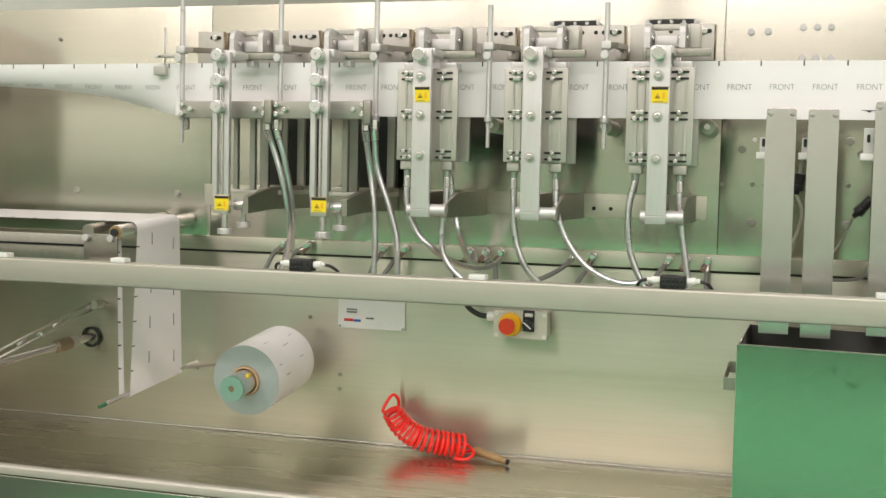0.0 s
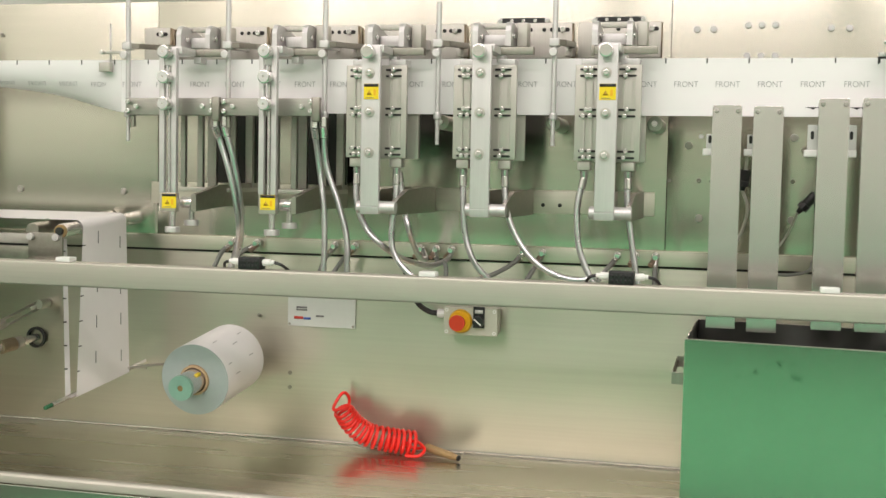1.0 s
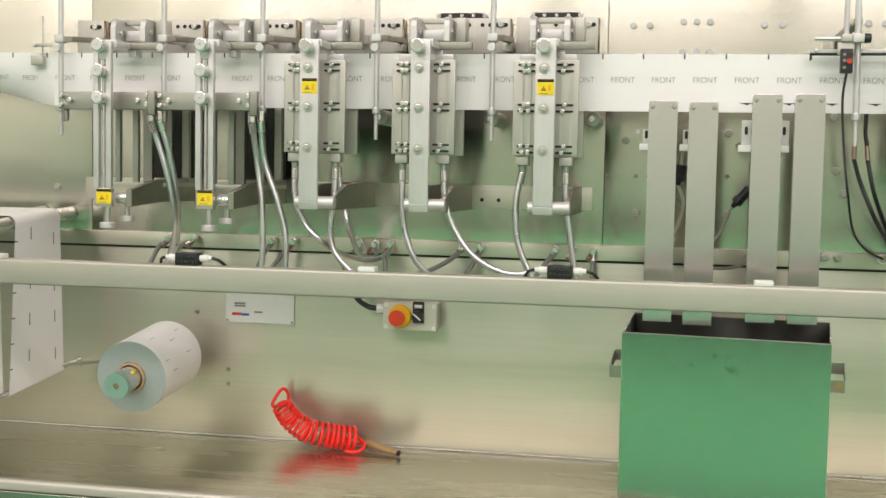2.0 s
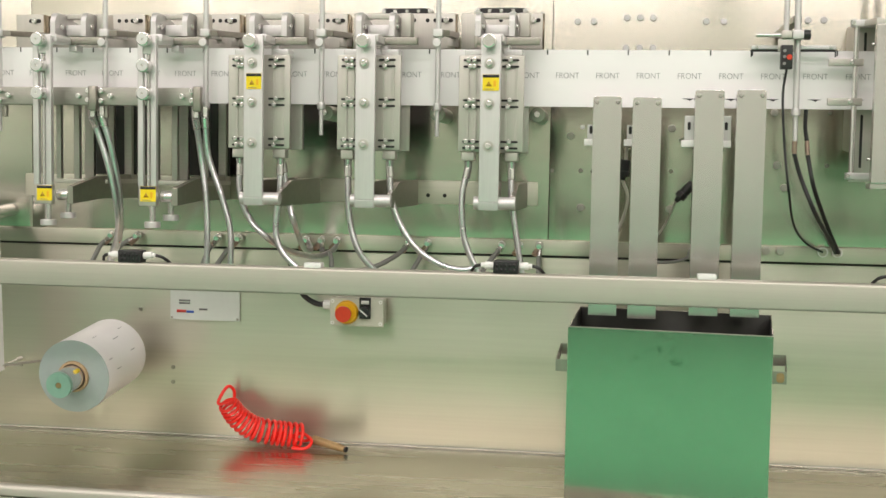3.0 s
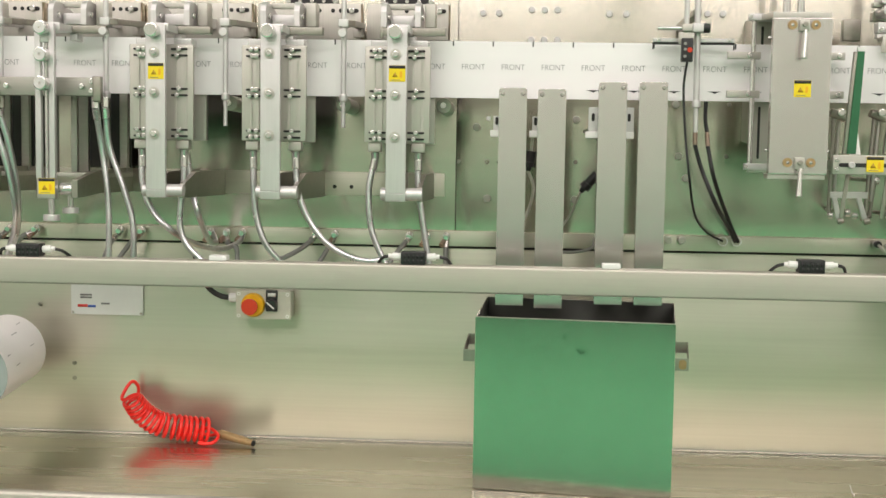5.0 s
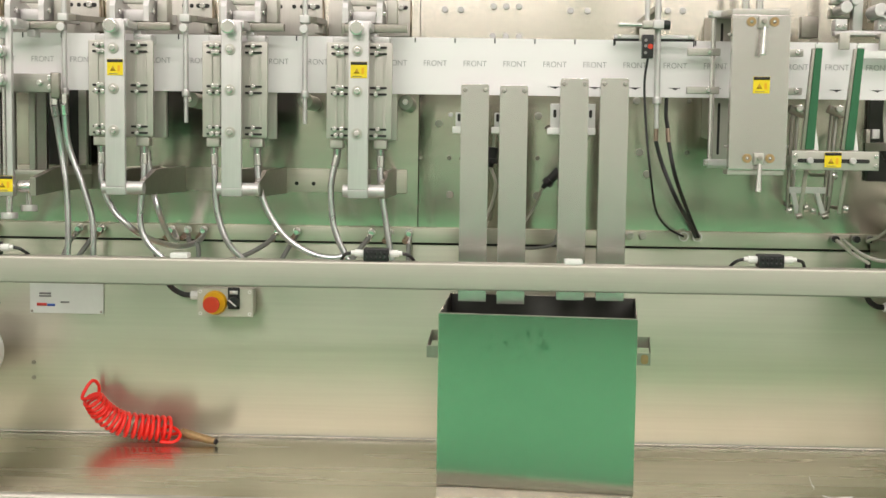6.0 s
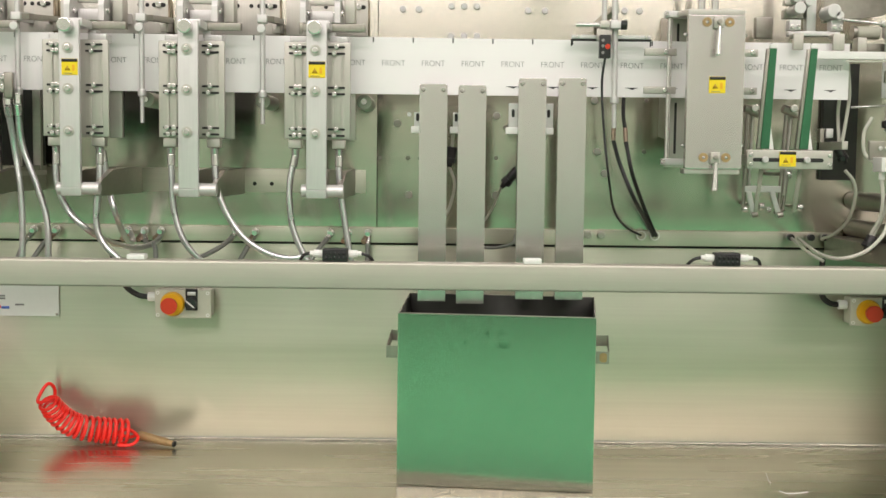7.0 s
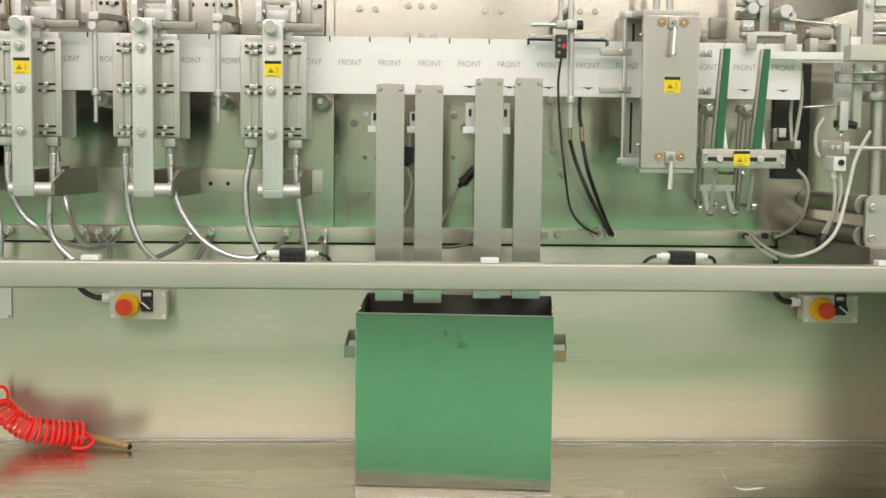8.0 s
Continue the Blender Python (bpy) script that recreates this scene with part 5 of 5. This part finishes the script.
# ---- pouch gripper over the film's end ----
gr = thing("pouch_gripper", (0.75, 2.41, 1.62), "steel pouch gripper carriage over the film end", "gripper")
part("grip_bar", B(0.700, 0.805, 2.392, 2.412, 1.6545, 1.6645, 0.0015), STEEL_ARM, gr)
for x in (0.700, 0.785):
    part("grip_block", B(x, x + 0.024, 2.388, 2.416, 1.665, 1.687, 0.002), STEEL_ARM, gr)
    for dx in (0.006, 0.018):
        part("block_screw", bolt(x + dx, 2.3878, 1.672, 0.004, 0.004), CHROME, gr)
for x0, x1 in ((0.697, 0.717), (0.776, 0.799)):
    part("grip_finger", B(x0, x1, 2.345, 2.355, 1.622, 1.655, 0.0015), STEEL_PLATE, gr)
    part("finger_stay", B(x0 + 0.004, x1 - 0.004, 2.3552, 2.392, 1.648, 1.656, 0.001), STEEL_PLATE, gr)
part("column", B(0.744, 0.764, 2.42, 2.445, 1.665, 1.84, 0.002), STEEL_ARM, gr)
for x, z, r in ((0.716, 1.708, 0.012), (0.735, 1.722, 0.010), (0.785, 1.703, 0.014), (0.708, 1.728, 0.009), (0.796, 1.694, 0.009)):
    part("cam_roller", C((x, 2.37, z), (x, 2.43, z), r, 20, bevel=0.002), STEEL_ARM, gr)
part("cam_link", B(0.700, 0.742, 2.43, 2.45, 1.693, 1.712, 0.002), STEEL_DARK, gr)
part("cam_link", B(0.690, 0.745, 2.39, 2.41, 1.716, 1.726, 0.002), STEEL_PLATE, gr)
part("hinge_side", B(0.662, 0.698, 2.50, 2.52, 1.66, 1.705, 0.002), STEEL_DARK, gr)
part("pull_rod", C((0.803, 2.38, 1.687), (0.893, 2.38, 1.678), 0.0033, 12), CHROME, gr)
part("rod_eye", C((0.888, 2.37, 1.679), (0.888, 2.39, 1.679), 0.007, 16, bevel=0.002), CHROME, gr)

# ---- transfer unit at the film's end ----
tr = thing("transfer_unit", (0.93, 2.40, 1.6), "pouch transfer unit with slide bars and a pale cover", "machine unit")
part("upper_arm", prism([(0.795, 1.691), (0.915, 1.706), (0.985, 1.727), (0.985, 1.80), (0.795, 1.80)], "y", 2.47, 2.49, 0.002), STEEL_DARK, tr, "broad dull steel arm")
part("bearing_drum", C((0.857, 2.45, 1.668), (0.905, 2.45, 1.668), 0.0135, 26, bevel=0.003), CREAM, tr, "cream plastic drum")
part("bearing_drum", C((0.915, 2.45, 1.671), (0.945, 2.45, 1.671), 0.016, 26, bevel=0.003), STEEL_ARM, tr)
part("drum_flange", C((0.848, 2.45, 1.668), (0.856, 2.45, 1.668), 0.016, 24, bevel=0.001), STEEL_DARK, tr)
part("slide_rail", B(0.735, 0.935, 2.34, 2.352, 1.604, 1.6195, 0.001), WHITE_PLASTIC, tr, "white slide rail")
part("slide_lip", B(0.80, 1.02, 2.335, 2.3395, 1.598, 1.6015, 0.0005), TUBE_CLEAR, tr)
part("rail_bridge", B(0.840, 0.905, 2.38, 2.41, 1.622, 1.640, 0.001), STEEL_DARK, tr)
part("rail_block", B(0.832, 0.850, 2.365, 2.395, 1.621, 1.650, 0.001), STEEL_PLATE, tr)
part("post", B(0.888, 0.906, 2.345, 2.37, 1.607, 1.676, 0.001), PALE_GREEN, tr, "pale green plastic post")
post = part("post_face", B(0.908, 0.930, 2.345, 2.37, 1.606, 1.652, 0.001), WHITE_PLASTIC, tr)
part("post_bolt", bolt(0.919, 2.3448, 1.630, 0.004, 0.003), STEEL_DARK, post)
part("cover_box", B(0.873, 1.02, 2.25, 2.29, 1.596, 1.6265, 0.0015), CREAM, tr)
part("mast", B(0.930, 0.952, 2.34, 2.37, 1.630, 1.82, 0.002), STEEL_ARM, tr)
part("mast_side", B(0.962, 1.00, 2.36, 2.40, 1.715, 1.80, 0.002), WHITE_PLASTIC, tr)
for z, r in ((1.687, 0.0055), (1.662, 0.0045), (1.708, 0.0035)):
    part("slide_bar", C((0.953, 2.38, z), (1.15, 2.38, z), r, 16), CHROME, tr)
part("bar_bridge", B(0.955, 1.10, 2.40, 2.43, 1.630, 1.650, 0.001), STEEL_DARK, tr)
part("bar_bridge", B(0.955, 1.10, 2.41, 2.44, 1.672, 1.680, 0.001), STEEL_PLATE, tr)
part("mast_screw", C((0.940, 2.339, 1.715), (0.940, 2.332, 1.715), 0.006, 14, bevel=0.001), CHROME, tr)
part("hanging_bar", B(0.930, 0.948, 2.375, 2.385, 1.47, 1.600, 0.0015), PALE_GREEN, tr)
for z in (1.582, 1.562):
    part("finger", C((0.893, 2.37, z), (1.02, 2.37, z), 0.0028, 10), CHROME, tr)
part("finger_tip", B(0.890, 0.895, 2.366, 2.374, 1.560, 1.584, 0.0006), STEEL_DARK, tr)
part("support_column", C((0.992, 2.40, 1.20), (0.992, 2.40, 1.60), 0.014, 24), STEEL_PLATE, tr, "pale round column")
for z in (1.575, 1.535):
    part("column_ring", C((0.985, 2.40, z - 0.010), (0.985, 2.40, z + 0.010), 0.026, 28, bevel=0.005), STEEL_PLATE, tr)

pouch = thing("cut_pouch", (0.965, 2.45, 1.535), "cut white pouch held past the web end", "pouch")
part("pouch_sheet", B(0.915, 1.028, 2.448, 2.451, 1.534, 1.612, 0.0008), FILM, pouch)
for x in (0.953, 1.022):
    ob = new("front_print", front_words)
    ob.parent = pouch
    ob.location = Vector((x, 2.4473, 1.594)) - Vector(pouch.location)
part("dark_gap", B(0.838, 0.914, 2.58, 2.5985, 1.36, 1.615, 0.001), DARK_FILL, casing, "dark panel behind the pouch gap")

nip = thing("spray_pin", (0.86, 2.35, 1.51), "thin chrome pin on a small clamp", "pin")
part("pin", C((0.818, 2.35, 1.509), (0.898, 2.35, 1.5145), 0.0024, 10), CHROME, nip)
part("pin_block", B(0.892, 0.910, 2.345, 2.365, 1.462, 1.522, 0.0015), STEEL_ARM, nip)
part("pin_clamp", B(0.888, 0.914, 2.35, 2.37, 1.469, 1.484, 0.001), BLACK, nip)
part("pin_knob", C((0.914, 2.36, 1.477), (0.932, 2.36, 1.473), 0.008, 14, bevel=0.001), BLACK, nip)
part("pin_stem", C((0.900, 2.355, 1.440), (0.900, 2.355, 1.462), 0.003, 10), CHROME, nip)

valve = thing("air_valve", (0.88, 2.32, 1.38), "white air valve with clear tubes", "valve")
part("valve_plate", B(0.858, 0.903, 2.35, 2.356, 1.405, 1.443, 0.0012), STEEL_DARK, valve)
for x in (0.880, 0.892):
    part("plate_screw", bolt(x, 2.3498, 1.428, 0.0045, 0.003), CHROME, valve)
part("valve_body", B(0.866, 0.891, 2.300, 2.3498, 1.381, 1.410, 0.0015), WHITE_PLASTIC, valve)
part("valve_port", C((0.880, 2.2998, 1.398), (0.880, 2.294, 1.398), 0.006, 16, bevel=0.001), BLACK, valve)
part("valve_gland", C((0.874, 2.32, 1.381), (0.874, 2.32, 1.366), 0.006, 12, bevel=0.001), WHITE_PLASTIC, valve)
part("valve_shaft", C((0.903, 2.36, 1.428), (1.0, 2.36, 1.428), 0.0048, 14), STEEL_ARM, valve)
part("shaft_block", B(0.905, 0.917, 2.352, 2.37, 1.415, 1.440, 0.001), STEEL_ARM, valve)
for pts in ([(0.874, 2.32, 1.366), (0.878, 2.32, 1.33), (0.878, 2.33, 1.29), (0.868, 2.34, 1.262), (0.862, 2.345, 1.245)],
            [(0.886, 2.32, 1.381), (0.890, 2.32, 1.34), (0.886, 2.33, 1.30), (0.876, 2.34, 1.268), (0.868, 2.345, 1.245)],
            [(0.905, 2.220, 1.459), (0.879, 2.220, 1.407), (0.861, 2.210, 1.342), (0.838, 2.190, 1.278), (0.818, 2.185, 1.249), (0.792, 2.190, 1.228), (0.758, 2.210, 1.216), (0.752, 2.300, 1.217), (0.772, 2.450, 1.223), (0.792, 2.578, 1.230)],
            [(0.828, 2.400, 1.383), (0.847, 2.400, 1.360), (0.855, 2.410, 1.330), (0.857, 2.450, 1.280), (0.853, 2.520, 1.246), (0.844, 2.578, 1.229)],
            [(0.828, 2.405, 1.60), (0.831, 2.40, 1.535), (0.825, 2.40, 1.476), (0.818, 2.40, 1.430)],
            [(0.820, 2.42, 1.55), (0.816, 2.42, 1.50), (0.817, 2.41, 1.44)],
            [(0.775, 2.584, 1.232), (0.778, 2.54, 1.222), (0.790, 2.50, 1.205), (0.81, 2.46, 1.19)],
            [(0.865, 2.36, 1.49), (0.850, 2.36, 1.46), (0.852, 2.36, 1.42), (0.868, 2.352, 1.40)]):
    cable("air_tube", pts, 0.0037, TUBE_CLEAR, "milky plastic air tube", "tube", "air tubes")
plug((0.810, 2.40, 1.430), (0.829, 2.40, 1.398), 0.010)
plug((0.872, 2.348, 1.250), (0.858, 2.345, 1.222), 0.013)
for x in (0.775, 0.820, 0.852):
    fit = thing("tube_fitting", (x, 2.58, 1.232), "black push-in tube fitting on the ledge", "fitting", "tube fittings on the ledge")
    part("fitting_body", C((x, 2.5858, 1.232), (x, 2.572, 1.232), 0.0075, 14, bevel=0.001), BLACK, fit)
    part("fitting_rim", ring((x, 2.5858, 1.232), (x, 2.583, 1.232), 0.010, 0.0078, 16), STEEL_PLATE, fit)

# ---- outfeed rollers at the machine's end ----
out = thing("outfeed_rollers", (0.95, 2.4, 1.25), "two steel outfeed rollers in a rounded end plate", "rollers")
for z in (1.315, 1.254):
    part("roller", C((0.915, 2.262, z), (0.915, 2.596, z), 0.020, 28, bevel=0.002), STEEL_DARK, out)
    part("roller_screw", bolt(0.924, 2.2438, z - 0.004, 0.008, 0.005), CHROME, out)
part("end_plate", prism(slot_outline(0.945, 1.283, 0.066, 0.105, 0.016), "y", 2.244, 2.254, 0.001), STEEL_PLATE, out, "rounded steel end plate")
duct = thing("outfeed_bed", (0.98, 2.4, 1.2), "dull steel outfeed bed under the rollers", "bed")
part("bed_top", prism([(0.852, 2.585), (0.852, 2.40), (0.905, 2.20), (1.35, 2.20), (1.35, 2.585)], "z", 1.196, 1.236, 0.002), STEEL_DARK, duct)
